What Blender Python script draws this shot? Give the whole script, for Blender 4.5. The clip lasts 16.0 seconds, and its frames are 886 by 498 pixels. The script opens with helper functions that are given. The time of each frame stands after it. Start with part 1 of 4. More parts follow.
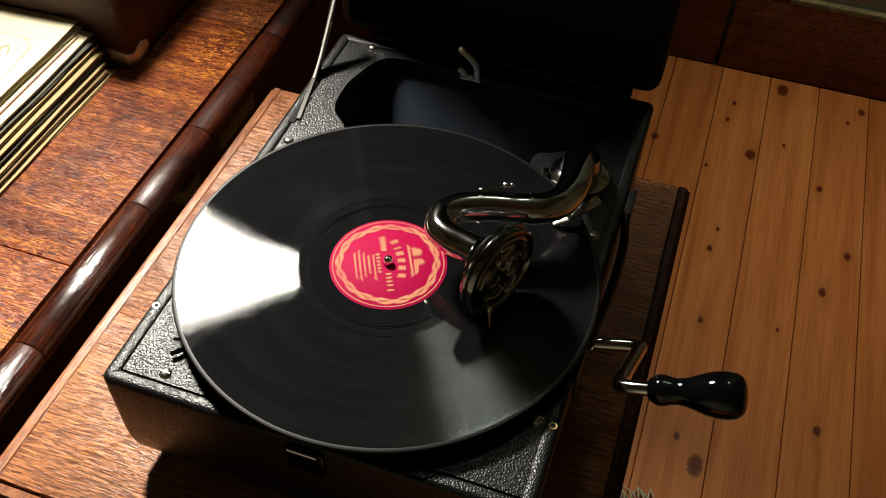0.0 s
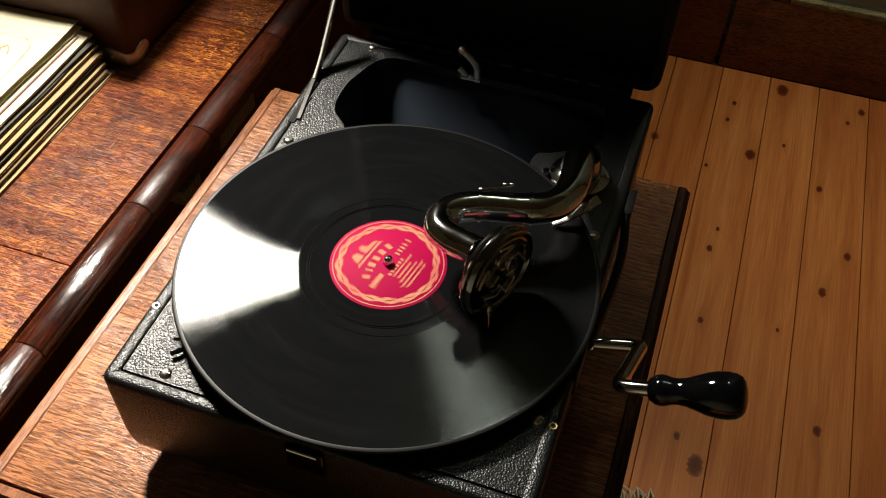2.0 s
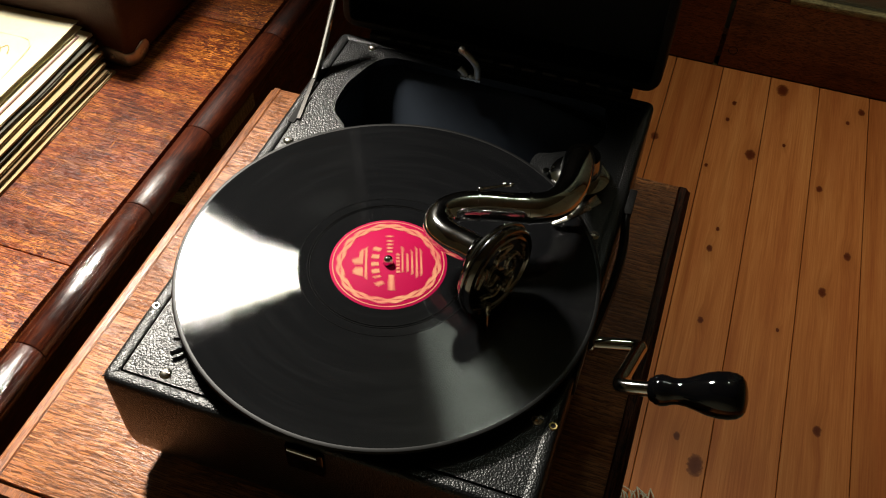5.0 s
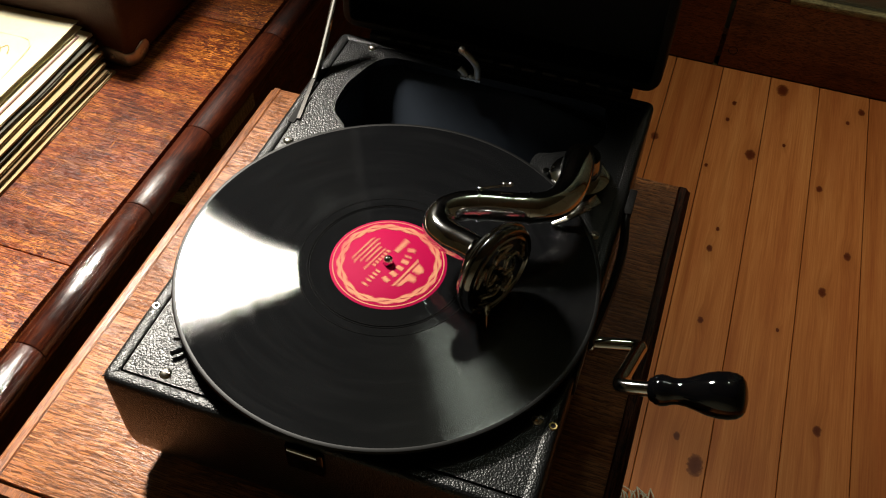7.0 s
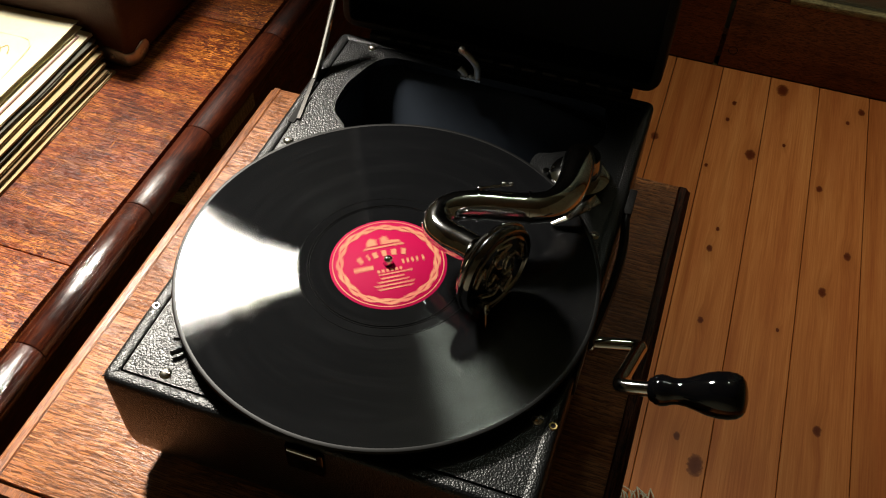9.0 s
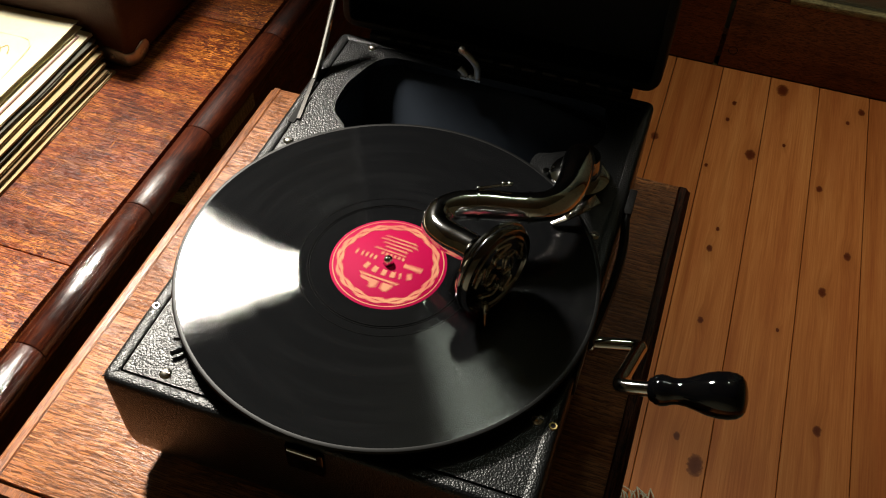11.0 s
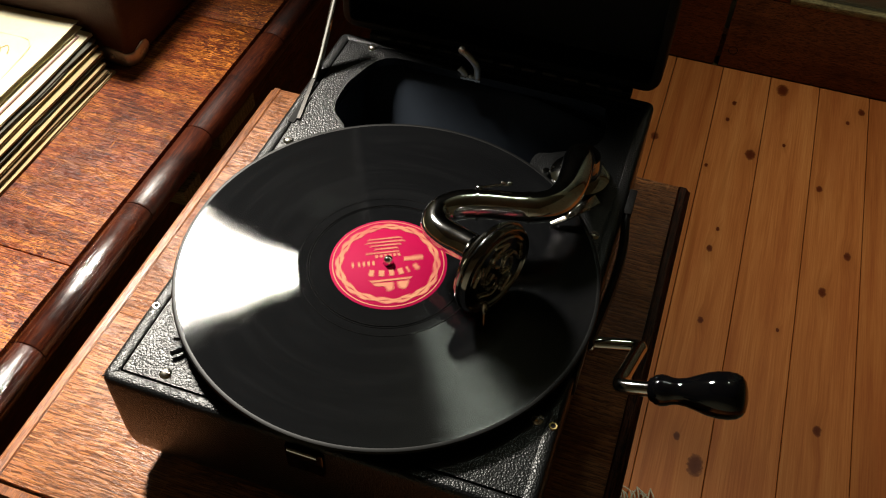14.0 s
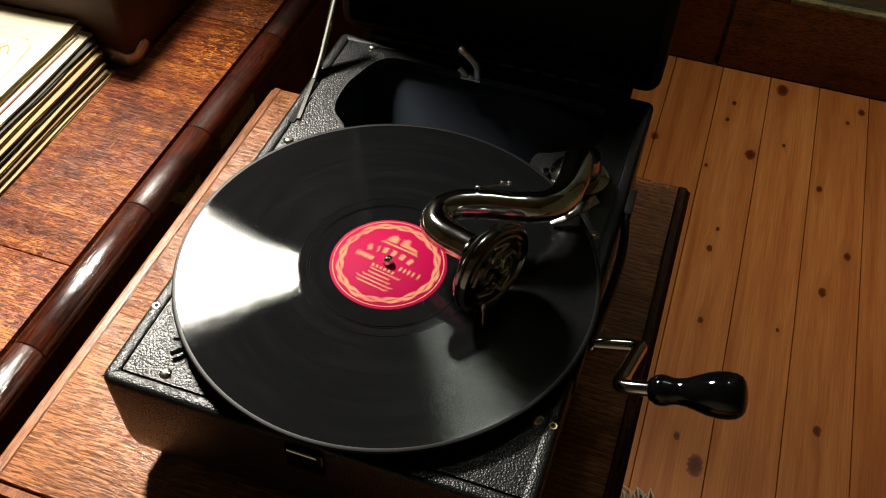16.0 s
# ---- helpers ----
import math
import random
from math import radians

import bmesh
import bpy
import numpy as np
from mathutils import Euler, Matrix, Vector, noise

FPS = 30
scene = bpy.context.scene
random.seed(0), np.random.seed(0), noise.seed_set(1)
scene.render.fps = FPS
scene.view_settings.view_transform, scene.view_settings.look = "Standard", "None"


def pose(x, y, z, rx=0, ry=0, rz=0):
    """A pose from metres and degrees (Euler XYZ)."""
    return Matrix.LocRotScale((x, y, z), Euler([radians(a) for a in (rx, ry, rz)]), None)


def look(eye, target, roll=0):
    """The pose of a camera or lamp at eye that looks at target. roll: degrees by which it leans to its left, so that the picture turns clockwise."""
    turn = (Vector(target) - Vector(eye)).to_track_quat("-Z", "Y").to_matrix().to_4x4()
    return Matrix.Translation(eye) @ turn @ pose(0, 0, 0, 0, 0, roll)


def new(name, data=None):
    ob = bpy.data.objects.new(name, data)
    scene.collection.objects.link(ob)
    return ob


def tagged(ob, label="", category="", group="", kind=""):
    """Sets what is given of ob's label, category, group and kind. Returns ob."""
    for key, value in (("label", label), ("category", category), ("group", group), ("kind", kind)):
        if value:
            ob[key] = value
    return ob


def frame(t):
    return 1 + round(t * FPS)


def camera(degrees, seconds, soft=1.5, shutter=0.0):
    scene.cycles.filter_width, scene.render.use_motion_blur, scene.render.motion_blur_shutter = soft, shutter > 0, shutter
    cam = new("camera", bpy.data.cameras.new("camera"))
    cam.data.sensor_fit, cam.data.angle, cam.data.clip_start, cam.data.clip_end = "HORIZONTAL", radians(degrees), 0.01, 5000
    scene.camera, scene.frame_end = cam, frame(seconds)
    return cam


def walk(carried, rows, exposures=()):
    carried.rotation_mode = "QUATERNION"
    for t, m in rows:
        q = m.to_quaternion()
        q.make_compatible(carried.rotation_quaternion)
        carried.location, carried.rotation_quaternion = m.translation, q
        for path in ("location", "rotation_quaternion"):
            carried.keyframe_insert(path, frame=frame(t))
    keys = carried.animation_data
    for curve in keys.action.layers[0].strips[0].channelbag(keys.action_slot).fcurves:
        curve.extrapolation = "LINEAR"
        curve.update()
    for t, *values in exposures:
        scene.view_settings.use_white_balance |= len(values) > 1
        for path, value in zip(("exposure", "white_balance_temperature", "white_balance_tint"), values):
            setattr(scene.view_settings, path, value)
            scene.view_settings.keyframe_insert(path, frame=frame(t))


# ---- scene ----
cam = camera(51.27, 16.0, soft=1.1, shutter=0.5)

walk(cam, [(0.0, pose(0.16322, -0.39427, 1.27016, 41.498, -1.336, 18.850)),
           (16.0, pose(0.16322, -0.39427, 1.27016, 41.498, -1.336, 18.850))])

# ---- levels (metres) ----
TABLE = 0.650          # table top and desk top
TOP = 0.760            # top of the gramophone's case
REC = 0.773            # playing face of the record

# ---- light: a shaded desk lamp over the desk, two dim room lamps beyond, night outside ----
world = bpy.data.worlds.new("world")
scene.world = world
world.use_nodes = True
world.node_tree.nodes["Background"].inputs[0].default_value = (0.9, 0.75, 0.6, 1)
world.node_tree.nodes["Background"].inputs[1].default_value = 0.010


def area_lamp(name, eye, target, size, watts, colour, spread=180):
    d = bpy.data.lights.new(name, "AREA")
    d.shape, d.size, d.energy, d.color, d.spread = "DISK", size, watts, colour, radians(spread)
    ob = new(name, d)
    ob.matrix_world = look(eye, target)
    return ob


area_lamp("desk_lamp_light", (-0.53, 0.435, 1.470), (-0.27, -0.34, 0.65), 0.152, 9.6, (1.0, 0.935, 0.82), 86)
bulb = bpy.data.lights.new("room_lamp_light", "POINT")
bulb.energy, bulb.color, bulb.shadow_soft_size = 4.1, (0.90, 1.0, 0.84), 0.09
new("room_lamp_light", bulb).location = (-0.10, 0.80, 2.28)
area_lamp("ceiling_lamp_light", (0.28, 1.25, 2.24), (0.84, 0.82, 0.0), 0.20, 2.5, (1.0, 0.94, 0.68), 65)
scene.view_settings.exposure = 0.0


# ---- materials ----
class Net:
    def __init__(self, name):
        self.mat = bpy.data.materials.new(name)
        self.mat.use_nodes = True
        self.t = self.mat.node_tree
        self.b = self.t.nodes["Principled BSDF"]

    def put(self, socket, value):
        if isinstance(value, bpy.types.NodeSocket):
            self.t.links.new(value, socket)
        elif isinstance(value, (tuple, list)) and len(value) == 3 and socket.type == "RGBA":
            socket.default_value = (*value, 1)
        else:
            socket.default_value = value

    def n(self, kind, out=0, props=None, **ins):
        node = self.t.nodes.new(kind)
        for k, v in (props or {}).items():
            setattr(node, k, v)
        for k, v in ins.items():
            self.put(node.inputs[int(k[1:])] if k[0] == "i" and k[1:].isdigit() else node.inputs[k.replace("_", " ")], v)
        return node.outputs[out]

    def bsdf(self, **ins):
        for k, v in ins.items():
            self.put(self.b.inputs[k.replace("_", " ")], v)
        return self.mat

    def coords(self, kind=3):
        return self.n("ShaderNodeTexCoord", kind)

    def place(self):
        return self.n("ShaderNodeNewGeometry", 0)

    def scaled(self, v, s, rot=(0, 0, 0)):
        return self.n("ShaderNodeMapping", i0=v, i3=s, i2=rot)

    def noise(self, v, scale, detail=4.0, rough=0.6, distortion=0.0):
        return self.n("ShaderNodeTexNoise", Vector=v, Scale=scale, Detail=detail, Roughness=rough, Distortion=distortion)

    def ramp(self, f, *stops):
        node = self.t.nodes.new("ShaderNodeValToRGB")
        r = node.color_ramp
        while len(r.elements) < len(stops):
            r.elements.new(0.5)
        for el, (at, c) in zip(r.elements, stops):
            el.position = at
            el.color = (*c, 1) if isinstance(c, (tuple, list)) else (c, c, c, 1)
        self.put(node.inputs[0], f)
        return node.outputs[0]

    def mix(self, f, a, b, how="MIX"):
        node = self.t.nodes.new("ShaderNodeMix")
        node.data_type, node.blend_type = "RGBA", how
        self.put(node.inputs[0], f), self.put(node.inputs[6], a), self.put(node.inputs[7], b)
        return node.outputs[2]

    def math(self, how, a, b=0.0, c=0.0):
        return self.n("ShaderNodeMath", props={"operation": how}, i0=a, i1=b, i2=c)

    def bump(self, h, strength, dist):
        return self.n("ShaderNodeBump", Strength=strength, Distance=dist, Height=h)


def oak(name, dark, mid, light, gloss=0.32, flecks=0.5, wear=0.5, axis="x", relief=0.00035, growth=46.0, ring=0.24, spec=0.55, vary=0.40, worn=None, short=1.0, tight=1.0, pore=0.85):
    """Varnished old oak with open pores, ray flecks and worn patches; the grain runs along one axis."""
    k = Net(name)
    v = k.coords()
    if axis == "y":
        v = k.scaled(v, (1, 1, 1), (0, 0, math.pi / 2))
    wave = k.n("ShaderNodeVectorMath", 0, {"operation": "ADD"}, i0=v, i1=k.n("ShaderNodeVectorMath", 0, {"operation": "SCALE"}, i0=k.n("ShaderNodeTexNoise", 1, Vector=v, Scale=9.0, Detail=2.0), Scale=0.008))
    broad = k.noise(k.scaled(wave, (3 * short, 42 + 20 * (short - 1), 42)), 1.5, 5, 0.65, 0.6)
    fine = k.noise(k.scaled(wave, (22 * short, 330 * tight, 330)), 1.6, 4, 0.7, 0.3)
    lines = k.n("ShaderNodeTexWave", 1, {"bands_direction": "Y", "wave_profile": "SAW"}, Vector=k.scaled(wave, (0.12, 1, 1)), Scale=growth, Distortion=2.6, Detail=3.0, Detail_Scale=1.2, Detail_Roughness=0.6)
    g = k.math("ADD", k.math("MULTIPLY", broad, 0.40), k.math("ADD", k.math("MULTIPLY", fine, 0.62 - ring), k.math("MULTIPLY", lines, ring)))
    c = k.ramp(g, (0.40, dark), (0.50, mid), (0.61, light))
    pores = k.ramp(k.noise(k.scaled(wave, (34 * short, 480 * tight, 480)), 2.0, 3, 0.6, 0.2), (0.43, 0.0), (0.50, 1.0))
    c = k.mix(k.math("MULTIPLY", k.math("SUBTRACT", 1.0, pores), pore), c, (dark[0] * 0.22, dark[1] * 0.2, dark[2] * 0.2))
    where = k.ramp(k.noise(v, 7.0, 3, 0.5), (0.45, 0.0), (0.62, 1.0))
    fleck = k.ramp(k.noise(k.scaled(v, (70, 210, 100), (0, 0, 0.45)), 1.3, 3, 0.6, 1.8), (0.54, 0.0), (0.62, 1.0))
    c = k.mix(k.math("MULTIPLY", k.math("MULTIPLY", fleck, where), flecks), c, tuple(min(1.0, x * 1.7) for x in light))
    blotch = k.noise(v, 13.0, 7, 0.72, 0.5)
    c = k.mix(k.math("MULTIPLY", k.ramp(blotch, (0.50, 0.0), (0.62, 1.0)), wear), c, tuple(x * 0.22 for x in dark))
    stain = k.noise(v, 3.6, 4, 0.6, 0.6)
    c = k.mix(k.math("MULTIPLY", k.ramp(stain, (0.46, 0.0), (0.66, 1.0)), wear * 0.6), c, (dark[0] * 0.7, dark[1] * 0.5, dark[2] * 0.5))
    scr = k.ramp(k.noise(k.scaled(v, (260, 30, 60), (0, 0, 0.9)), 1.0, 2, 0.5, 0.3), (0.69, 0.0), (0.73, 1.0))
    c = k.mix(k.math("MULTIPLY", scr, 0.4), c, tuple(x * 1.2 for x in light))
    r = k.math("ADD", gloss, k.math("MULTIPLY", k.math("SUBTRACT", k.noise(v, 42, 6, 0.7), 0.5), vary))
    if worn:
        at = k.n("ShaderNodeSeparateXYZ", worn[3], i0=k.place())
        at = k.math("ADD", at, k.math("MULTIPLY", k.math("SUBTRACT", k.noise(v, 30, 4), 0.5), 0.08))
        r = k.math("ADD", r, k.ramp(k.math("ADD", at, 0.5), (worn[0] + 0.5, 0.0), (worn[1] + 0.5, worn[2])))
        spec = k.ramp(k.math("ADD", at, 0.5), (worn[0] + 0.5, spec), (worn[1] + 0.5, worn[4]))
    h = k.math("ADD", k.math("MULTIPLY", pores, 0.5), k.math("ADD", k.math("MULTIPLY", fine, 0.8), k.math("MULTIPLY", lines, 0.5)))
    return k.bsdf(Base_Color=c, Roughness=r, Normal=k.bump(h, 1.0, relief), Specular_IOR_Level=spec)


M = {}
M["desk_oak"] = oak("red_oak", (0.080, 0.012, 0.004), (0.235, 0.043, 0.007), (0.50, 0.165, 0.022), 0.46, 1.0, 0.50, relief=0.00030, ring=0.04, spec=0.20, short=1.5, tight=1.7)
M["table_oak"] = oak("brown_oak", (0.22, 0.073, 0.025), (0.40, 0.138, 0.044), (0.54, 0.212, 0.068), 0.34, 0.20, 0.40, relief=0.0006, growth=60.0, ring=0.20, short=1.2, pore=0.7, spec=0.85, worn=(-0.16, 0.10, 0.08, 0, 0.35))
M["table_edge"] = oak("brown_oak_edge", (0.19, 0.063, 0.022), (0.36, 0.122, 0.040), (0.48, 0.185, 0.060), 0.34, 0.10, 0.45, "y", growth=60.0, ring=0.10, pore=0.6, spec=1.0, worn=(-0.16, 0.10, 0.08, 0, 0.35))
M["rail_oak"] = oak("rail_oak", (0.016, 0.003, 0.0015), (0.045, 0.008, 0.003), (0.085, 0.018, 0.005), 0.19, 0.30, 0.8, "y", 0.00008, ring=0.04, spec=1.0, vary=0.26, worn=(0.03, 0.15, 0.34, 1, 0.12), pore=0.35)
# dull oak with the shade of edge and apron put into its dark colour
M["dull_shade_oak"] = oak("dull_shade_oak", (0.022, 0.005, 0.003), (0.062, 0.014, 0.006), (0.115, 0.030, 0.011), 0.5, 0.1, 0.6, "y", 0.00015, ring=0.04, spec=0.12)
M["door_wood"] = oak("door_wood", (0.10, 0.032, 0.012), (0.18, 0.058, 0.022), (0.23, 0.080, 0.030), 0.46, 0.05, 0.3, spec=0.3)
M["raw_wood"] = oak("raw_wood", (0.20, 0.16, 0.07), (0.30, 0.25, 0.12), (0.38, 0.33, 0.17), 0.7, 0.0, 0.3)


def leather(name, col, scale=740.0, rough=0.30, depth=0.00034, spec=0.36):
    k = Net(name)
    v = k.coords()
    warp = k.n("ShaderNodeMix", 1, {"data_type": "VECTOR"}, i0=0.0004, i4=v, i5=k.n("ShaderNodeTexNoise", 1, Vector=v, Scale=160.0))
    cell = k.n("ShaderNodeTexVoronoi", 0, {"feature": "SMOOTH_F1"}, Vector=warp, Scale=scale, Smoothness=0.35, Randomness=1.0)
    fine = k.noise(v, 1800, 2)
    h = k.math("SUBTRACT", k.math("MULTIPLY", fine, 0.25), cell)
    c = k.mix(k.ramp(k.noise(v, 24, 5, 0.7), (0.4, 0.0), (0.75, 1.0)), col, tuple(x * 1.3 + 0.001 for x in col))
    r = k.math("ADD", rough, k.math("MULTIPLY", k.math("SUBTRACT", k.noise(v, 60, 4), 0.5), 0.10))
    return k.bsdf(Base_Color=c, Roughness=r, Normal=k.bump(h, 1.0, depth), Specular_IOR_Level=spec)


M["leather"] = leather("black_leathercloth", (0.006, 0.0065, 0.007))
M["lid_leather"] = leather("lid_leathercloth", (0.003, 0.003, 0.0032), 620.0, 0.6, 0.0003, 0.25)
M["brown_leather"] = leather("brown_leathercloth", (0.050, 0.017, 0.009), 420.0, 0.5, 0.0003, 0.3)


def metal(name, col, rough, scratch=0.08, metallic=1.0):
    k = Net(name)
    v = k.coords()
    r = k.math("ADD", rough, k.math("MULTIPLY", k.noise(v, 140, 5, 0.7), scratch))
    c = k.mix(k.ramp(k.noise(v, 210, 4, 0.7), (0.55, 0.0), (0.75, 1.0)), col, tuple(x * 0.55 for x in col))
    return k.bsdf(Base_Color=c, Roughness=r, Metallic=metallic)


M["chrome"] = metal("chrome", (0.70, 0.70, 0.69), 0.05, 0.08)
M["nickel"] = metal("worn_nickel", (0.66, 0.63, 0.54), 0.16, 0.2)
M["worn_nickel_bright"] = metal("bright_nickel", (0.82, 0.80, 0.74), 0.24, 0.2)
M["brass"] = metal("dull_brass", (0.50, 0.38, 0.16), 0.25, 0.25)
M["smoked_nickel"] = metal("smoked_nickel", (0.34, 0.335, 0.33), 0.07, 0.10)
M["steel_dark"] = metal("dark_steel", (0.10, 0.095, 0.09), 0.25, 0.2)
M["worn_steel"] = metal("worn_steel", (0.80, 0.79, 0.74), 0.52, 0.15)
M["cap_metal"] = metal("tarnished_nickel", (0.62, 0.58, 0.52), 0.34, 0.2)
M["copper"] = metal("copper_needle", (0.60, 0.28, 0.16), 0.2, 0.1)


def lacquer(name, col, rough=0.06, coat=0.5):
    k = Net(name)
    v = k.coords()
    r = k.math("ADD", rough, k.math("MULTIPLY", k.noise(v, 90, 4), 0.05))
    c = k.mix(k.noise(v, 30, 4), col, tuple(x * 1.6 for x in col))
    return k.bsdf(Base_Color=c, Roughness=r, Coat_Weight=coat, Coat_Roughness=0.04)


M["lacquer"] = lacquer("black_lacquer", (0.002, 0.002, 0.0025), 0.02, 0.0)
M["horn_paint"] = lacquer("satin_black_paint", (0.026, 0.033, 0.045), 0.55, 0.0)
M["horn_paint"].node_tree.nodes["Principled BSDF"].inputs["Specular IOR Level"].default_value = 0.12
M["dark_void"] = lacquer("dark_felt", (0.006, 0.006, 0.006), 0.9, 0.0)


def shellac():
    """Black shellac: the grooves run round the centre, so the gloss fans out along the radius."""
    k = Net("black_shellac")
    v = k.coords()
    sx = k.n("ShaderNodeSeparateXYZ", 0, i0=v)
    sy = k.n("ShaderNodeSeparateXYZ", 1, i0=v)
    r = k.math("SQRT", k.math("ADD", k.math("MULTIPLY", sx, sx), k.math("MULTIPLY", sy, sy)))
    ring = k.n("ShaderNodeCombineXYZ", 0, i0=k.math("MULTIPLY", r, 900.0))
    bands = k.noise(ring, 1.0, 6, 0.75)
    wide = k.noise(k.n("ShaderNodeCombineXYZ", 0, i0=k.math("MULTIPLY", r, 110.0)), 1.0, 2)
    smear = k.noise(k.n("ShaderNodeCombineXYZ", 0, i0=k.math("MULTIPLY", r, 150.0), i1=k.math("MULTIPLY", sx, 7.0), i2=k.math("MULTIPLY", sy, 7.0)), 1.0, 6, 0.75, 0.4)
    rough = k.math("ADD", 0.105, k.math("ADD", k.math("MULTIPLY", k.math("SUBTRACT", wide, 0.5), 0.06), k.math("MULTIPLY", k.math("SUBTRACT", smear, 0.5), 0.04)))
    # groove walls: the surface tilts along the radius only, finely and at random
    u = k.n("ShaderNodeTexWhiteNoise", 0, {"noise_dimensions": "1D"}, W=k.math("MULTIPLY", r, 40000.0))
    u2 = k.n("ShaderNodeTexWhiteNoise", 0, {"noise_dimensions": "1D"}, W=k.math("ADD", k.math("MULTIPLY", r, 40000.0), 17.3))
    tilt = k.math("MULTIPLY", k.math("SUBTRACT", k.math("ADD", u, u2), 1.0), 0.22)
    cut = k.ramp(r, (0.0655, 0.0), (0.0665, 1.0), (0.1445, 1.0), (0.1455, 0.0))
    tilt = k.math("MULTIPLY", tilt, k.math("ADD", 0.30, k.math("MULTIPLY", cut, 0.70)))
    inv = k.math("DIVIDE", tilt, r)
    bent = k.n("ShaderNodeCombineXYZ", 0, i0=k.math("MULTIPLY", sx, inv), i1=k.math("MULTIPLY", sy, inv), i2=1.0)
    bent = k.n("ShaderNodeVectorTransform", 0, {"vector_type": "NORMAL", "convert_from": "OBJECT", "convert_to": "WORLD"}, i0=bent)
    c = k.mix(bands, (0.0034, 0.0036, 0.0041), (0.0066, 0.0069, 0.0076))
    dust = k.ramp(k.noise(k.n("ShaderNodeCombineXYZ", 0, i0=k.math("MULTIPLY", r, 90.0), i1=k.math("MULTIPLY", sx, 12.0), i2=k.math("MULTIPLY", sy, 12.0)), 1.0, 7, 0.75, 0.8), (0.46, 0.0), (0.78, 1.0))
    c = k.mix(k.math("MULTIPLY", dust, 0.30), c, (0.017, 0.0175, 0.0185))
    base = k.n("ShaderNodeBsdfDiffuse", 0, Color=c)
    gloss = k.n("ShaderNodeBsdfAnisotropic", 0, {"distribution": "BECKMANN"}, Color=(0.95, 0.95, 0.95), Roughness=rough, Normal=bent)
    both = k.n("ShaderNodeMixShader", 0, i0=k.n("ShaderNodeFresnel", 0, IOR=1.50), i1=base, i2=gloss)
    k.put(k.t.nodes["Material Output"].inputs[0], both)
    return k.mat


M["shellac"] = shellac()
M["shellac_rim"] = lacquer("shellac_rim", (0.003, 0.003, 0.003), 0.42, 0.0)
M["shellac_rim"].node_tree.nodes["Principled BSDF"].inputs["Specular IOR Level"].default_value = 0.2


def paper(name, col, spot, amount=0.4, rough=0.75, spec=0.3):
    k = Net(name)
    v = k.coords()
    c = k.mix(k.math("MULTIPLY", k.ramp(k.noise(v, 22, 6, 0.7, 0.4), (0.45, 0.0), (0.75, 1.0)), amount), col, spot)
    c = k.mix(k.math("MULTIPLY", k.noise(v, 420, 3), 0.25), c, spot)
    return k.bsdf(Base_Color=c, Roughness=rough, Normal=k.bump(k.noise(v, 700, 3), 0.3, 0.0002), Specular_IOR_Level=spec)


M["cream"] = paper("cream_paper", (0.70, 0.65, 0.45), (0.54, 0.45, 0.25))
M["tan"] = paper("tan_paper", (0.42, 0.32, 0.16), (0.24, 0.16, 0.07))
M["brown_paper"] = paper("brown_paper", (0.22, 0.15, 0.07), (0.12, 0.07, 0.03))
M["grey_paper"] = paper("grey_paper", (0.10, 0.095, 0.075), (0.05, 0.045, 0.035))
M["ink"] = paper("brown_ink", (0.23, 0.125, 0.105), (0.16, 0.085, 0.07))
M["ink_faint"] = paper("faint_gold_ink", (0.62, 0.56, 0.34), (0.55, 0.46, 0.25))
M["label_red"] = paper("crimson_label", (0.37, 0.0015, 0.052), (0.28, 0.001, 0.034), 0.4, 0.6, 0.06)
M["label_gold"] = paper("pale_gold_print", (0.54, 0.25, 0.135), (0.44, 0.05, 0.07), 0.9, 0.5, 0.06)
M["ink_gold"] = paper("gold_brown_ink", (0.42, 0.30, 0.12), (0.34, 0.22, 0.08))
M["fringe"] = paper("grey_yarn", (0.55, 0.52, 0.40), (0.35, 0.32, 0.22), 0.5, 0.9)
M["rug"] = paper("woven_rug", (0.22, 0.20, 0.15), (0.12, 0.10, 0.07), 0.6, 0.95)
# unseen ceiling's shade put into its colour, so the chrome reflects dark overhead
M["shaded_plaster"] = paper("shaded_plaster", (0.17, 0.165, 0.115), (0.13, 0.125, 0.085), 0.4, 0.9)
M["plaster"] = paper("old_plaster", (0.50, 0.49, 0.35), (0.42, 0.40, 0.28), 0.4, 0.9)


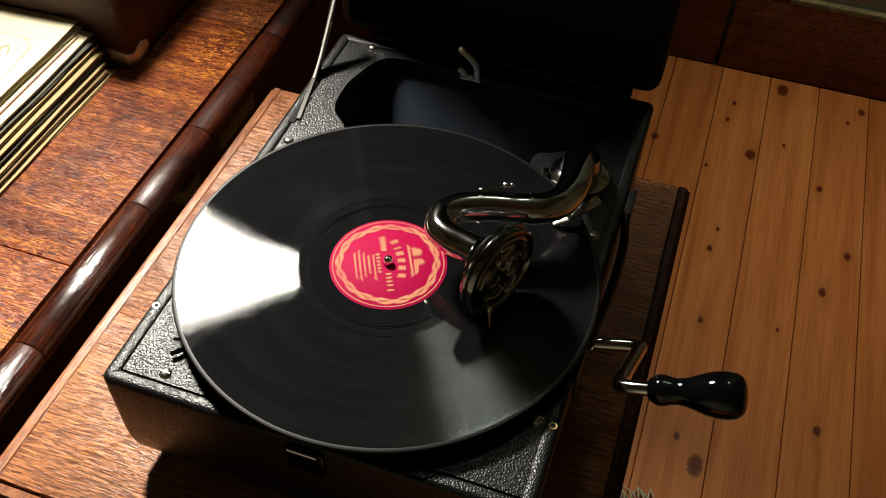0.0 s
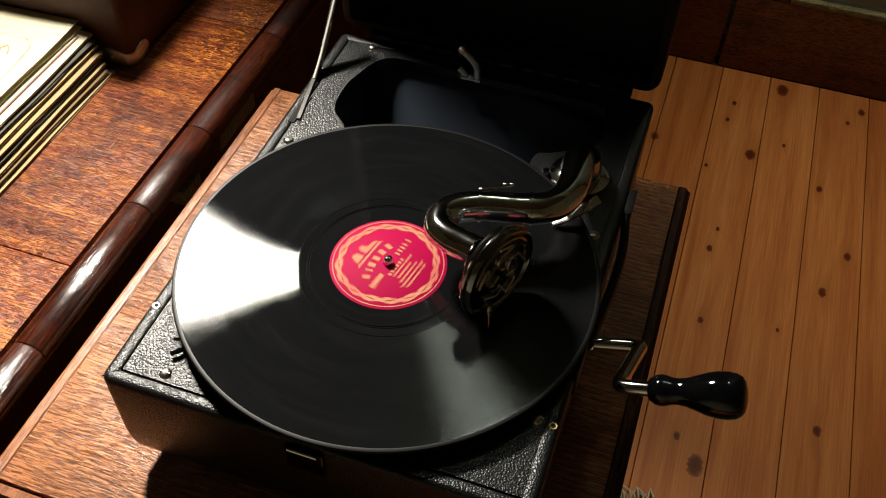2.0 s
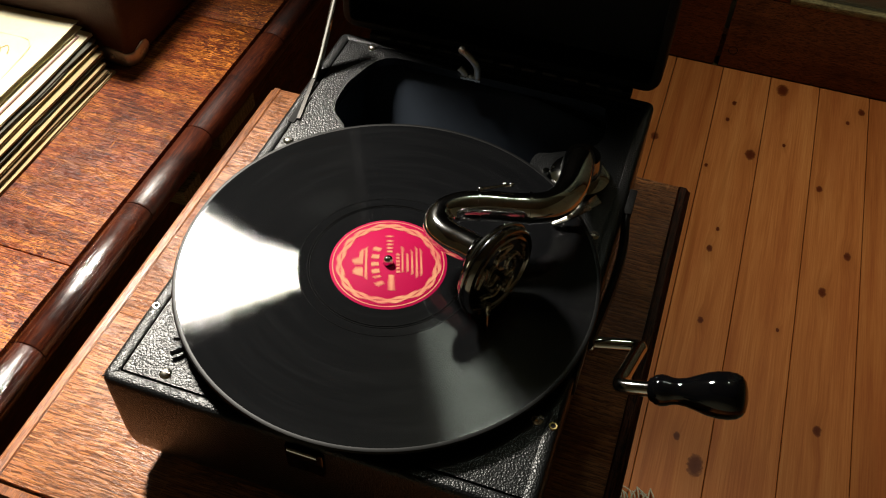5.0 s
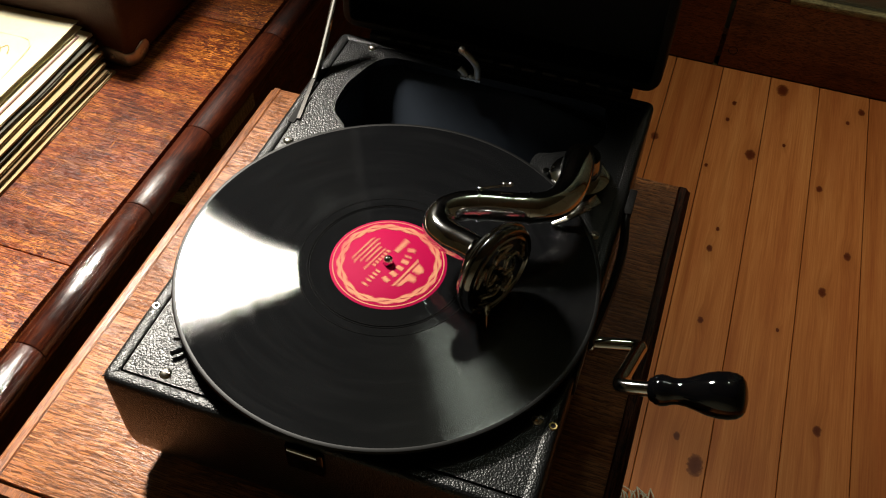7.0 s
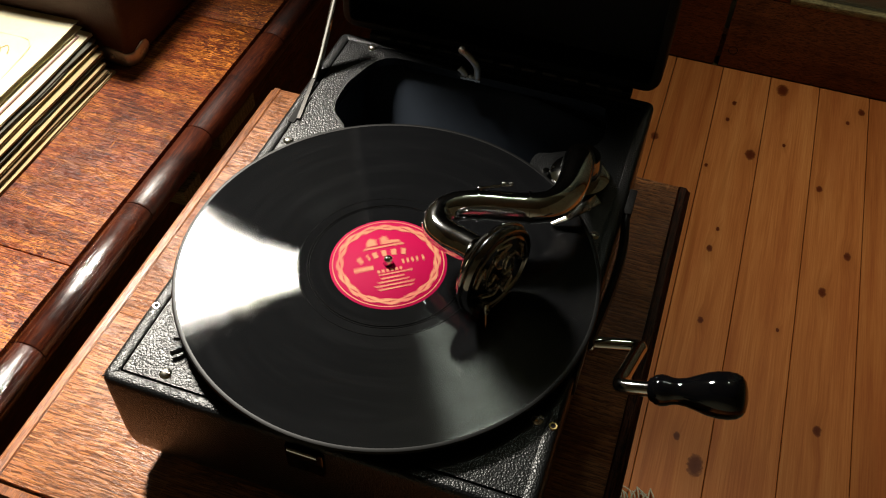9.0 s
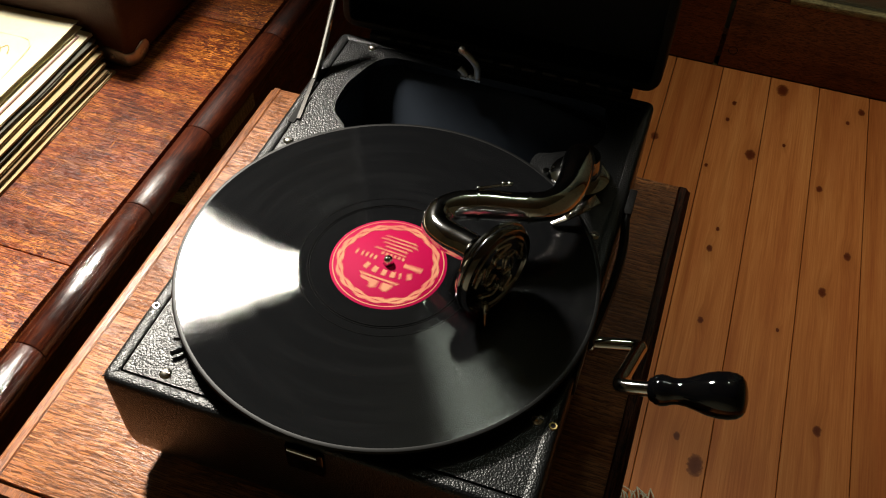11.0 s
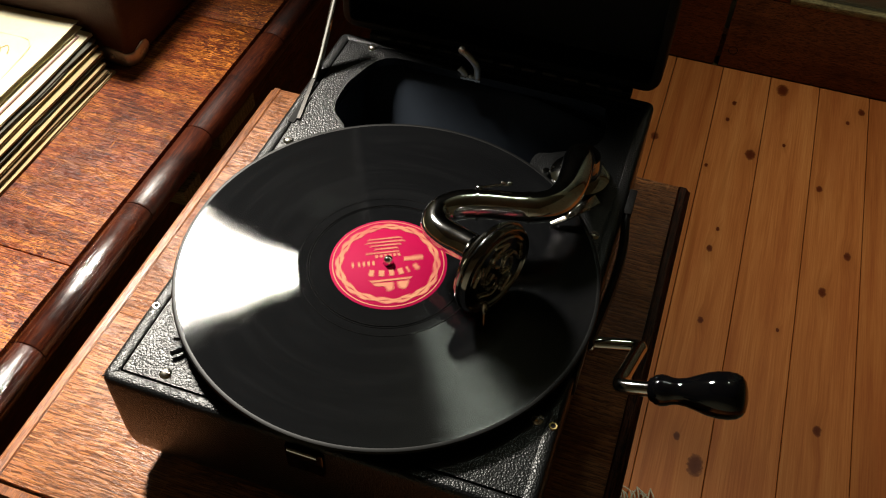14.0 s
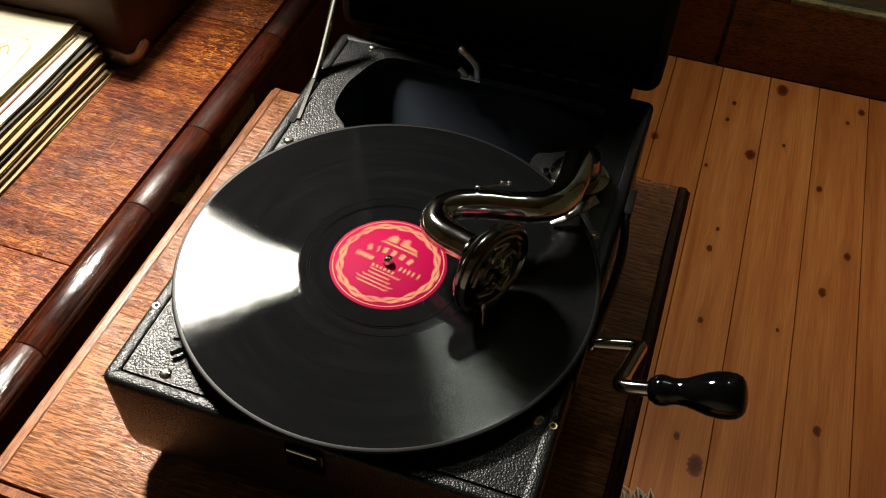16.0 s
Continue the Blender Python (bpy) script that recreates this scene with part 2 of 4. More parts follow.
def pine(knots):
    """Varnished pine boards along y; the knots lie at their places in the floor."""
    k = Net("pine_floor")
    pos = k.place()
    rnd = k.n("ShaderNodeObjectInfo", 5)
    flat = k.n("ShaderNodeVectorMath", 0, {"operation": "MULTIPLY"}, i0=pos, i1=(1, 1, 0))
    shift = k.n("ShaderNodeVectorMath", 0, {"operation": "ADD"}, i0=flat, i1=k.n("ShaderNodeCombineXYZ", 0, i0=k.math("MULTIPLY", rnd, 3.0), i1=k.math("MULTIPLY", rnd, 7.0)))
    near, core = None, None
    for x, y, rad in knots:
        rad *= 0.66
        d = k.n("ShaderNodeVectorMath", 0, {"operation": "SUBTRACT"}, i0=flat, i1=(x, y, 0))
        d = k.n("ShaderNodeVectorMath", 0, {"operation": "ADD"}, i0=d, i1=k.n("ShaderNodeVectorMath", 0, {"operation": "SCALE"}, i0=k.n("ShaderNodeVectorMath", 0, {"operation": "SUBTRACT"}, i0=k.n("ShaderNodeTexNoise", 1, Vector=pos, Scale=150.0, Detail=3.0), i1=(0.5, 0.5, 0.5)), Scale=rad * 0.8))
        l = k.n("ShaderNodeVectorMath", 1, {"operation": "LENGTH"}, i0=k.n("ShaderNodeVectorMath", 0, {"operation": "MULTIPLY"}, i0=d, i1=(1 / rad, 0.62 / rad, 0)))
        a = k.ramp(l, (0.0, 1.0), (0.62, 0.92), (0.86, 0.62), (1.0, 0.0))
        l2 = k.n("ShaderNodeVectorMath", 1, {"operation": "LENGTH"}, i0=k.n("ShaderNodeVectorMath", 0, {"operation": "MULTIPLY"}, i0=d, i1=(0.36 / rad, 0.12 / rad, 0)))
        w = k.ramp(l2, (0.0, 1.0), (1.0, 0.0))
        core = a if core is None else k.math("MAXIMUM", core, a)
        near = w if near is None else k.math("MAXIMUM", near, w)
    bent = k.n("ShaderNodeVectorMath", 0, {"operation": "ADD"}, i0=shift, i1=k.n("ShaderNodeCombineXYZ", 0, i0=k.math("MULTIPLY", near, 0.007)))
    rings = k.noise(k.scaled(bent, (30, 1.3, 1)), 1.2, 3, 0.5, 0.6)
    fine = k.noise(k.scaled(bent, (260, 5, 1)), 1.5, 4, 0.65)
    g = k.math("ADD", k.math("MULTIPLY", rings, 0.5), k.math("MULTIPLY", fine, 0.5))
    c = k.ramp(g, (0.37, (0.44, 0.133, 0.038)), (0.5, (0.56, 0.192, 0.056)), (0.63, (0.65, 0.255, 0.082)))
    tone = k.ramp(rnd, (0.0, (0.66, 0.58, 0.52)), (1.0, (1.0, 1.0, 1.0)))
    c = k.mix(1.0, c, tone, "MULTIPLY")
    streak = k.ramp(k.noise(k.scaled(bent, (46, 1.8, 1)), 1.0, 4, 0.6, 0.5), (0.56, 0.0), (0.72, 1.0))
    c = k.mix(k.math("MULTIPLY", streak, 0.55), c, (0.30, 0.075, 0.014))
    c = k.mix(k.math("MULTIPLY", near, 0.40), c, (0.30, 0.09, 0.02))
    c = k.mix(core, c, (0.100, 0.016, 0.004))
    red = k.ramp(k.noise(k.scaled(shift, (9, 2.2, 1)), 1.0, 4, 0.6, 0.8), (0.52, 0.0), (0.74, 1.0))
    c = k.mix(k.math("MULTIPLY", red, 0.30), c, (0.36, 0.070, 0.022))
    r = k.math("ADD", 0.42, k.math("MULTIPLY", k.math("SUBTRACT", k.noise(pos, 18, 5), 0.5), 0.2))
    return k.bsdf(Base_Color=c, Roughness=r, Normal=k.bump(fine, 0.2, 0.0004), Specular_IOR_Level=0.16)


KNOTS = [(0.379, 1.375, 0.021), (0.284, 1.293, 0.008), (0.277, 1.233, 0.007), (0.335, 1.138, 0.017), (0.301, 0.677, 0.008),
         (0.292, 0.850, 0.009), (0.476, 1.083, 0.010), (0.498, 0.813, 0.012), (0.508, 0.518, 0.011), (0.299, 0.434, 0.008),
         (0.334, 0.392, 0.020), (0.537, 0.917, 0.011), (0.547, 1.357, 0.012), (0.520, 1.311, 0.007), (0.140, 1.127, 0.013),
         (0.300, 0.905, 0.006), (0.254, 1.075, 0.006), (0.398, 1.190, 0.006), (0.430, 0.700, 0.005)]
M["pine"] = pine(KNOTS)


def pane_glass():
    k = Net("window_glass")
    return k.bsdf(Base_Color=(0.75, 0.82, 0.80), Roughness=0.06, Transmission_Weight=0.85, IOR=1.45)


M["glass"] = pane_glass()

# ---- building helpers ----
ORIGIN = {}


def thing(name, at, label, category, group="", kind=""):
    ob = new(name)
    ob.location = at
    ORIGIN[ob] = Vector(at)
    ob.empty_display_size = 0.05
    return tagged(ob, label, category, group, kind)


def part(name, bm, material, parent=None, label="", origin=None, smooth=True, local=False):
    """Link a bmesh, built at its place in the room, as one mesh object under its thing or part."""
    base = ORIGIN[parent] if parent else Vector((0, 0, 0))
    at = Vector(origin) if origin else base
    me = bpy.data.meshes.new(name)
    if not local:
        bmesh.ops.translate(bm, verts=bm.verts, vec=-at)
    bmesh.ops.recalc_face_normals(bm, faces=bm.faces)
    bm.to_mesh(me)
    bm.free()
    if smooth:
        for poly in me.polygons:
            poly.use_smooth = True
        me.set_sharp_from_angle(angle=radians(38))
    me.materials.append(M[material])
    ob = new(name, me)
    ob.parent = parent
    ob.location = at - base
    ORIGIN[ob] = at
    return tagged(ob, label) if label else ob


def box(x0, x1, y0, y1, z0, z1, bevel=0.0, seg=2, bm=None):
    bm = bm or bmesh.new()
    vs = [bm.verts.new((x, y, z)) for z in (z0, z1) for y in (y0, y1) for x in (x0, x1)]
    fs = [bm.faces.new([vs[i] for i in q]) for q in ((0, 2, 3, 1), (4, 5, 7, 6), (0, 1, 5, 4), (2, 6, 7, 3), (0, 4, 6, 2), (1, 3, 7, 5))]
    if bevel:
        es = list({e for f in fs for e in f.edges})
        bmesh.ops.bevel(bm, geom=es, offset=bevel, segments=seg, affect="EDGES", profile=0.6)
    return bm


def lathe(profile, m=None, seg=48, bm=None, cap=True):
    """Turn a profile of (radius, height) about z, then move it by m."""
    bm = bm or bmesh.new()
    m = m or Matrix()
    loops = []
    for r, z in profile:
        if r < 1e-6:
            loops.append([bm.verts.new(m @ Vector((0, 0, z)))])
        else:
            loops.append([bm.verts.new(m @ Vector((r * math.cos(2 * math.pi * i / seg), r * math.sin(2 * math.pi * i / seg), z))) for i in range(seg)])
    for a, b in zip(loops, loops[1:]):
        for i in range(seg):
            j = (i + 1) % seg
            q = [a[i % len(a)], a[j % len(a)], b[j % len(b)], b[i % len(b)]]
            q = list(dict.fromkeys(q))
            if len(q) > 2:
                bm.faces.new(q)
    for loop in (loops[0], loops[-1]):
        if cap and len(loop) > 2:
            bm.faces.new(loop)
    return bm


def spline(points, steps=10):
    """Smooth points through the given ones."""
    ps = [Vector(q) for q in points]
    ps = [2 * ps[0] - ps[1]] + ps + [2 * ps[-1] - ps[-2]]
    out = []
    for i in range(1, len(ps) - 2):
        a, b, c, d = ps[i - 1:i + 3]
        for s in range(steps):
            t = s / steps
            out.append(0.5 * ((2 * b) + (c - a) * t + (2 * a - 5 * b + 4 * c - d) * t * t + (3 * b - a - 3 * c + d) * t ** 3))
    return out + [ps[-2]]


def tube(points, radius, seg=16, bm=None, flat=1.0, cap=True):
    """A tube along points; radius is one number or a function of 0..1."""
    bm = bm or bmesh.new()
    pts = [Vector(q) for q in points]
    loops, up = [], None
    for i, q in enumerate(pts):
        d = (pts[min(i + 1, len(pts) - 1)] - pts[max(i - 1, 0)]).normalized()
        if up is None:
            up = Vector((0, 0, 1)) if abs(d.z) < 0.9 else Vector((0, 1, 0))
        up = (up - d * up.dot(d)).normalized()
        side = d.cross(up)
        r = radius(i / (len(pts) - 1)) if callable(radius) else radius
        loops.append([bm.verts.new(q + r * (math.cos(2 * math.pi * j / seg) * side + flat * math.sin(2 * math.pi * j / seg) * up)) for j in range(seg)])
    for a, b in zip(loops, loops[1:]):
        for j in range(seg):
            bm.faces.new((a[j], a[(j + 1) % seg], b[(j + 1) % seg], b[j]))
    if cap:
        bm.faces.new(loops[0]), bm.faces.new(loops[-1])
    return bm


def along(a, b):
    """The pose at a whose z axis points to b."""
    d = (Vector(b) - Vector(a)).normalized()
    return Matrix.Translation(a) @ d.to_track_quat("Z", "Y").to_matrix().to_4x4()


def rounded(x0, x1, y0, y1, r, seg=4):
    out = []
    for cx, cy, a0 in ((x1 - r, y1 - r, 0), (x0 + r, y1 - r, 90), (x0 + r, y0 + r, 180), (x1 - r, y0 + r, 270)):
        for i in range(seg + 1):
            a = radians(a0 + 90 * i / seg)
            out.append((cx + r * math.cos(a), cy + r * math.sin(a)))
    return out


def shell(x0, x1, y0, y1, r, profile, m=None, seg=4):
    """Rounded rectangles at (inset, height), joined from first to last; both ends closed."""
    bm = bmesh.new()
    m = m or Matrix()
    loops = []
    for inset, z in profile:
        rr = max(r - inset, 0.0012)
        loops.append([bm.verts.new(m @ Vector((x, y, z))) for x, y in rounded(x0 + inset, x1 - inset, y0 + inset, y1 - inset, rr, seg)])
    n = len(loops[0])
    for a, b in zip(loops, loops[1:]):
        for i in range(n):
            bm.faces.new((a[i], a[(i + 1) % n], b[(i + 1) % n], b[i]))
    bm.faces.new(loops[0]), bm.faces.new(loops[-1])
    return bm


def slab(outline, z0, z1, holes=()):
    """A plate with the given outline and holes."""
    bm = bmesh.new()
    edges = []
    for ring in (outline, *holes):
        vs = [bm.verts.new((x, y, z1)) for x, y in ring]
        edges += [bm.edges.new((vs[i], vs[(i + 1) % len(vs)])) for i in range(len(vs))]
    bmesh.ops.triangle_fill(bm, use_beauty=True, edges=edges, normal=(0, 0, 1))
    r = bmesh.ops.extrude_face_region(bm, geom=list(bm.faces))
    bmesh.ops.translate(bm, vec=(0, 0, z0 - z1), verts=[g for g in r["geom"] if isinstance(g, bmesh.types.BMVert)])
    return bm


# ---- the room ----
RX0, RX1, RY0, RY1, RH = -1.9, 1.9, -1.7, 1.414, 2.5
floor = tagged(part("floor", box(RX0, RX1, RY0, RY1 + 0.1, -0.08, -0.022), "brown_paper"), "varnished knotty pine board floor", "floor", kind="structure")
tagged(part("ceiling", box(RX0 - 0.1, RX1 + 0.1, RY0 - 0.1, RY1 + 0.2, RH, RH + 0.1), "shaded_plaster"), "plain plaster ceiling, coloured dark in place of shade", "ceiling", kind="structure")
tagged(part("wall_west", box(RX0 - 0.1, RX0, RY0, RY1 + 0.1, -0.08, RH), "plaster"), "plain old plaster wall", "wall", kind="structure")
tagged(part("wall_east", box(RX1, RX1 + 0.1, RY0, RY1 + 0.1, -0.08, RH), "plaster"), "plain old plaster wall", "wall", kind="structure")
tagged(part("wall_south", box(RX0 - 0.1, RX1 + 0.1, RY0 - 0.1, RY0, -0.08, RH), "plaster"), "plain old plaster wall", "wall", kind="structure")
tagged(part("wall_north", box(RX0 - 0.1, RX1 + 0.1, RY1 + 0.10, RY1 + 0.2, -0.08, RH), "plaster"), "plain old plaster wall behind the doors", "wall", kind="structure")

# wooden doors along the far wall, standing on the floor
door_1 = thing("door_1", (-0.4, RY1, 0), "dark red-brown wooden door, plain lower panel", "door", kind="structure")
part("door_panel", box(-1.0, 0.2215, RY1, RY1 + 0.035, 0.002, 2.0, 0.002), "door_wood", door_1)
door_2 = thing("door_2", (0.7, RY1, 0), "dark red-brown wooden door with a glazed upper part", "door", kind="structure")
part("bottom_rail", box(0.2315, 1.30, RY1, RY1 + 0.035, 0.002, 0.186, 0.002), "door_wood", door_2)
part("stile", box(0.2315, 0.335, RY1, RY1 + 0.035, 0.187, 2.0, 0.002), "door_wood", door_2)
part("stile", box(1.20, 1.30, RY1, RY1 + 0.035, 0.187, 2.0, 0.002), "door_wood", door_2)
part("glazing_bead", box(0.336, 1.199, RY1 - 0.004, RY1 + 0.03, 0.187, 0.200, 0.002), "raw_wood", door_2, "pale worn glazing bead")
part("pane", box(0.336, 1.199, RY1 + 0.012, RY1 + 0.017, 0.201, 1.99), "glass", door_2)
part("finger_hole", lathe([(0, 0.0004), (0.0085, 0.0004), (0.0092, 0.0010), (0.0104, 0.0010), (0.0108, -0.001)], along((0.254, RY1 + 0.0005, 0.047), (0.254, RY1 - 1, 0.047)), 24), "dark_void", door_2, "small dark round key hole")
tagged(part("baseboard", box(-1.0, 1.30, RY1 + 0.036, RY1 + 0.06, 0.0, 0.06), "door_wood"), "dark wooden sill behind the doors", "baseboard", kind="structure")

# ---- the desk with its half-round rail ----
desk = thing("desk", (-0.8, 0.2, 0), "old reddish oak desk with a worn half-round edge rail", "desk")
DX = -0.298
ys = (-0.75, -0.34, 0.0, 0.372, 0.66, 1.0)
for a, b in zip(ys, ys[1:]):
    part("board", box(-1.35, DX - 0.0020, a + 0.0005, b - 0.0005, TABLE - 0.022, TABLE, 0.0012), "desk_oak", desk)
nose = [(0.0, -0.026), (0.012, -0.027), (0.022, -0.023), (0.0275, -0.014), (0.0285, -0.007), (0.027, -0.001), (0.023, 0.0030), (0.017, 0.0050), (0.011, 0.0052), (0.006, 0.0042), (0.002, 0.0018), (0.0, -0.003)]
rys = (-0.75, -0.40, -0.086, 0.082, 0.196, 0.364, 0.62, 1.0)
for a, b in zip(rys, rys[1:]):
    bm = bmesh.new()
    loops = []
    for y, s in ((a + 0.0004, 0.96), (a + 0.0016, 1.0), (b - 0.0016, 1.0), (b - 0.0004, 0.96)):
        loops.append([bm.verts.new((DX + 0.0016 + 0.015 + (x - 0.015) * s, y, TABLE - 0.010 + (z + 0.010) * s)) for x, z in nose])
    for p, q in zip(loops, loops[1:]):
        for i in range(len(nose)):
            j = (i + 1) % len(nose)
            bm.faces.new((p[i], p[j], q[j], q[i]))
    bm.faces.new(loops[0]), bm.faces.new(loops[-1])
    part("edge_rail", bm, "rail_oak", desk)
part("side_panel", box(-0.410, -0.388, -0.70, 0.97, 0.06, TABLE - 0.024), "dull_shade_oak", desk)
part("side_panel", box(-1.32, -1.30, -0.70, 0.97, 0.06, TABLE - 0.024), "dull_shade_oak", desk)
part("drawer_runner", box(-0.3875, -0.360, 0.335, 0.430, 0.478, 0.500, 0.001), "raw_wood", desk, "bare pale wood")
part("drawer_runner", box(-0.3875, -0.352, 0.235, 0.272, 0.478, 0.500, 0.001), "raw_wood", desk, "bare pale wood")
for x in (-1.33, -0.42):
    for y in (-0.70, 0.92):
        part("leg", box(x, x + 0.045, y, y + 0.045, 0.0, 0.0595), "rail_oak", desk)

# ---- the small table under the gramophone ----
table = thing("side_table", (-0.02, 0.05, 0), "small brown oak side table with a moulded edge", "table")
TX0, TX1, TY0, TY1 = -0.245, 0.1985, -0.208, 0.284
for a, b in ((TY0 + 0.0165, -0.030), (-0.030, 0.125), (0.125, TY1 - 0.0005)):
    part("board", box(TX0 + 0.0125, TX1 - 0.0115, a + 0.0002, b - 0.0002, TABLE - 0.02, TABLE, 0.0004), "table_oak", table)
mould = [(0.0, -0.020), (0.0, -0.0015), (-0.0015, 0.0), (-0.0075, -0.0004), (-0.0095, -0.0035), (-0.012, -0.0045), (-0.012, -0.020)]


def strip(a, b, out):
    """A length of edge moulding from a to b, whose profile runs outwards along out."""
    bm = bmesh.new()
    o = Vector(out)
    loops = [[bm.verts.new(Vector(e) - o * u + Vector((0, 0, w))) for u, w in mould] for e in (a, b)]
    n = len(mould)
    for i in range(n):
        j = (i + 1) % n
        bm.faces.new((loops[0][i], loops[0][j], loops[1][j], loops[1][i]))
    bm.faces.new(loops[0]), bm.faces.new(loops[1])
    return bm


part("edge_moulding", strip((TX0 + 0.0123, TY0, TABLE), (TX0 + 0.0123, TY1, TABLE), (-1, 0, 0)), "table_edge", table)
# right edge takes the dark oak in place of its shade
part("edge_moulding", strip((TX1 - 0.0113, TY0, TABLE), (TX1 - 0.0113, TY1, TABLE), (1, 0, 0)), "dull_shade_oak", table)
part("edge_moulding", strip((TX0 + 0.0125, TY0 + 0.0143, TABLE), (TX1 - 0.0116, TY0 + 0.0143, TABLE), (0, -1, 0)), "table_edge", table)
part("apron", box(TX0 + 0.03, TX1 - 0.03, TY0 + 0.03, TY1 - 0.03, TABLE - 0.10, TABLE - 0.0205, 0.002), "dull_shade_oak", table)
for x in (TX0 + 0.028, TX1 - 0.066):
    for y in (TY0 + 0.028, TY1 - 0.066):
        bm = shell(x, x + 0.038, y, y + 0.038, 0.004, [(0.008, 0.0), (0.004, 0.1), (0.0, TABLE - 0.0206)])
        part("leg", bm, "rail_oak", table)

# ---- the gramophone ----
CX0, CX1, CY0, CY1 = -0.1465, 0.1470, -0.1455, 0.2610
gram = thing("gramophone", (0.0, 0.06, TABLE), "portable wind-up gramophone in black grained leathercloth, lid open", "gramophone")
part("case", shell(CX0, CX1, CY0, CY1, 0.007, [
    (0.040, TABLE + 0.004), (0.022, TABLE + 0.0045), (0.012, TABLE + 0.009), (0.005, TABLE + 0.018), (0.0015, TABLE + 0.030), (0.0, TABLE + 0.045),
    (0.0, TOP - 0.004), (0.0008, TOP - 0.0016), (0.0024, TOP - 0.0003), (0.004, TOP), (0.0085, TOP), (0.0098, TOP - 0.0008), (0.0100, TOP - 0.004), (0.0100, TABLE + 0.02)]), "leather", gram)
for x in (CX0 + 0.035, CX1 - 0.035):
    for y in (CY0 + 0.035, CY1 - 0.035):
        part("foot", lathe([(0, TABLE), (0.008, TABLE), (0.010, TABLE + 0.0042)], Matrix.Translation((x, y, 0)), 16), "dark_void", gram)


def opening():
    """The outline of the horn's mouth in the motor board: rounded, wider at the back."""
    pts = [(-0.086, 0.100), (-0.091, 0.135), (-0.109, 0.155), (-0.113, 0.181), (-0.110, 0.203), (-0.094, 0.237), (-0.05, 0.2405), (0.05, 0.2405),
           (0.102, 0.239), (0.112, 0.225), (0.111, 0.19), (0.080, 0.168), (0.066, 0.160), (0.060, 0.130), (0.02, 0.095), (-0.07, 0.088)]
    ring = spline([(*q, 0) for q in pts] + [(*pts[0], 0)], 4)[:-1]
    return [(v.x, v.y) for v in ring]


hole = opening()
BX0, BX1, BY0, BY1 = CX0 + 0.0112, CX1 - 0.0098, CY0 + 0.0112, CY1 - 0.0112
part("motor_board", slab(rounded(BX0, BX1, BY0, BY1, 0.0012, 2), TOP - 0.008, TOP - 0.0004, [hole]), "leather", gram)


def horn_depth(x, y):
    """Depth of the horn's mouth: a steep cheek, a back wall that slopes forward, and a fall into the throat."""
    cheek = 0.016 + max(0.0, x + 0.116) * 5.0
    back = 0.011 + max(0.0, 0.243 - y) * 1.15 + max(0.0, x - 0.03) * 0.25
    return max(0.009, min(cheek, back, 0.066, 0.010 + max(0.0, 0.122 - x) * 4.0))


bm = bmesh.new()
nx, ny = 84, 44
rows = [[bm.verts.new((-0.122 + 0.246 * i / nx, 0.080 + 0.166 * j / ny, TOP - horn_depth(-0.122 + 0.246 * i / nx, 0.080 + 0.166 * j / ny))) for i in range(nx + 1)] for j in range(ny + 1)]
for j in range(ny):
    for i in range(nx):
        bm.faces.new((rows[j][i], rows[j][i + 1], rows[j + 1][i + 1], rows[j + 1][i]))
part("horn", bm, "horn_paint", gram, "satin blue-black painted horn mouth")

for x, y in ((-0.107, -0.128), (-0.129, 0.106), (0.132, -0.079), (0.131, 0.089), (-0.111, 0.247)):
    z = TOP - 0.0006
    bm = lathe([(0, 0.0024), (0.0022, 0.0021), (0.0037, 0.0012), (0.0043, 0.0)], Matrix.Translation((x, y, z)), 20)
    screw = part("screw", bm, "nickel", gram, "domed nickel screw")
    part("slot", box(x - 0.0036, x + 0.0036, y - 0.0004, y + 0.0004, z + 0.0012, z + 0.0026), "steel_dark", screw)
for x, y in ((-0.1412, -0.081), (0.1425, -0.081)):
    part("eyelet", lathe([(0.0016, 0.0), (0.0017, 0.0007), (0.0026, 0.0008), (0.0030, 0.0)], Matrix.Translation((x, y, TOP - 0.0001)), 20), "nickel" if x < 0 else "brass", gram)
    part("eyelet_hole", lathe([(0.0, 0.0002), (0.0017, 0.0002), (0.0017, -0.0005)], Matrix.Translation((x, y, TOP + 0.0002)), 16), "dark_void", gram)

for a, b in (((CX0 + 0.0016, CY0 + 0.0016), (CX0 + 0.0098, CY0 + 0.0098)), ((CX1 - 0.0016, CY0 + 0.0016), (CX1 - 0.0098, CY0 + 0.0098))):
    part("seam", tube([(*a, TOP - 0.0004), (*b, TOP)], 0.0004, 6), "dark_void", gram)

# brake lever beside the turntable
part("brake_lever", tube(spline([(-0.100, -0.098, TOP + 0.002), (-0.106, -0.102, TOP + 0.004), (-0.113, -0.105, TOP + 0.005)], 5), 0.0012, 8), "lacquer", gram)
part("brake_lever", tube(spline([(-0.100, -0.100, TOP + 0.002), (-0.105, -0.110, TOP + 0.003), (-0.110, -0.115, TOP + 0.003)], 5), 0.0016, 8), "lacquer", gram)

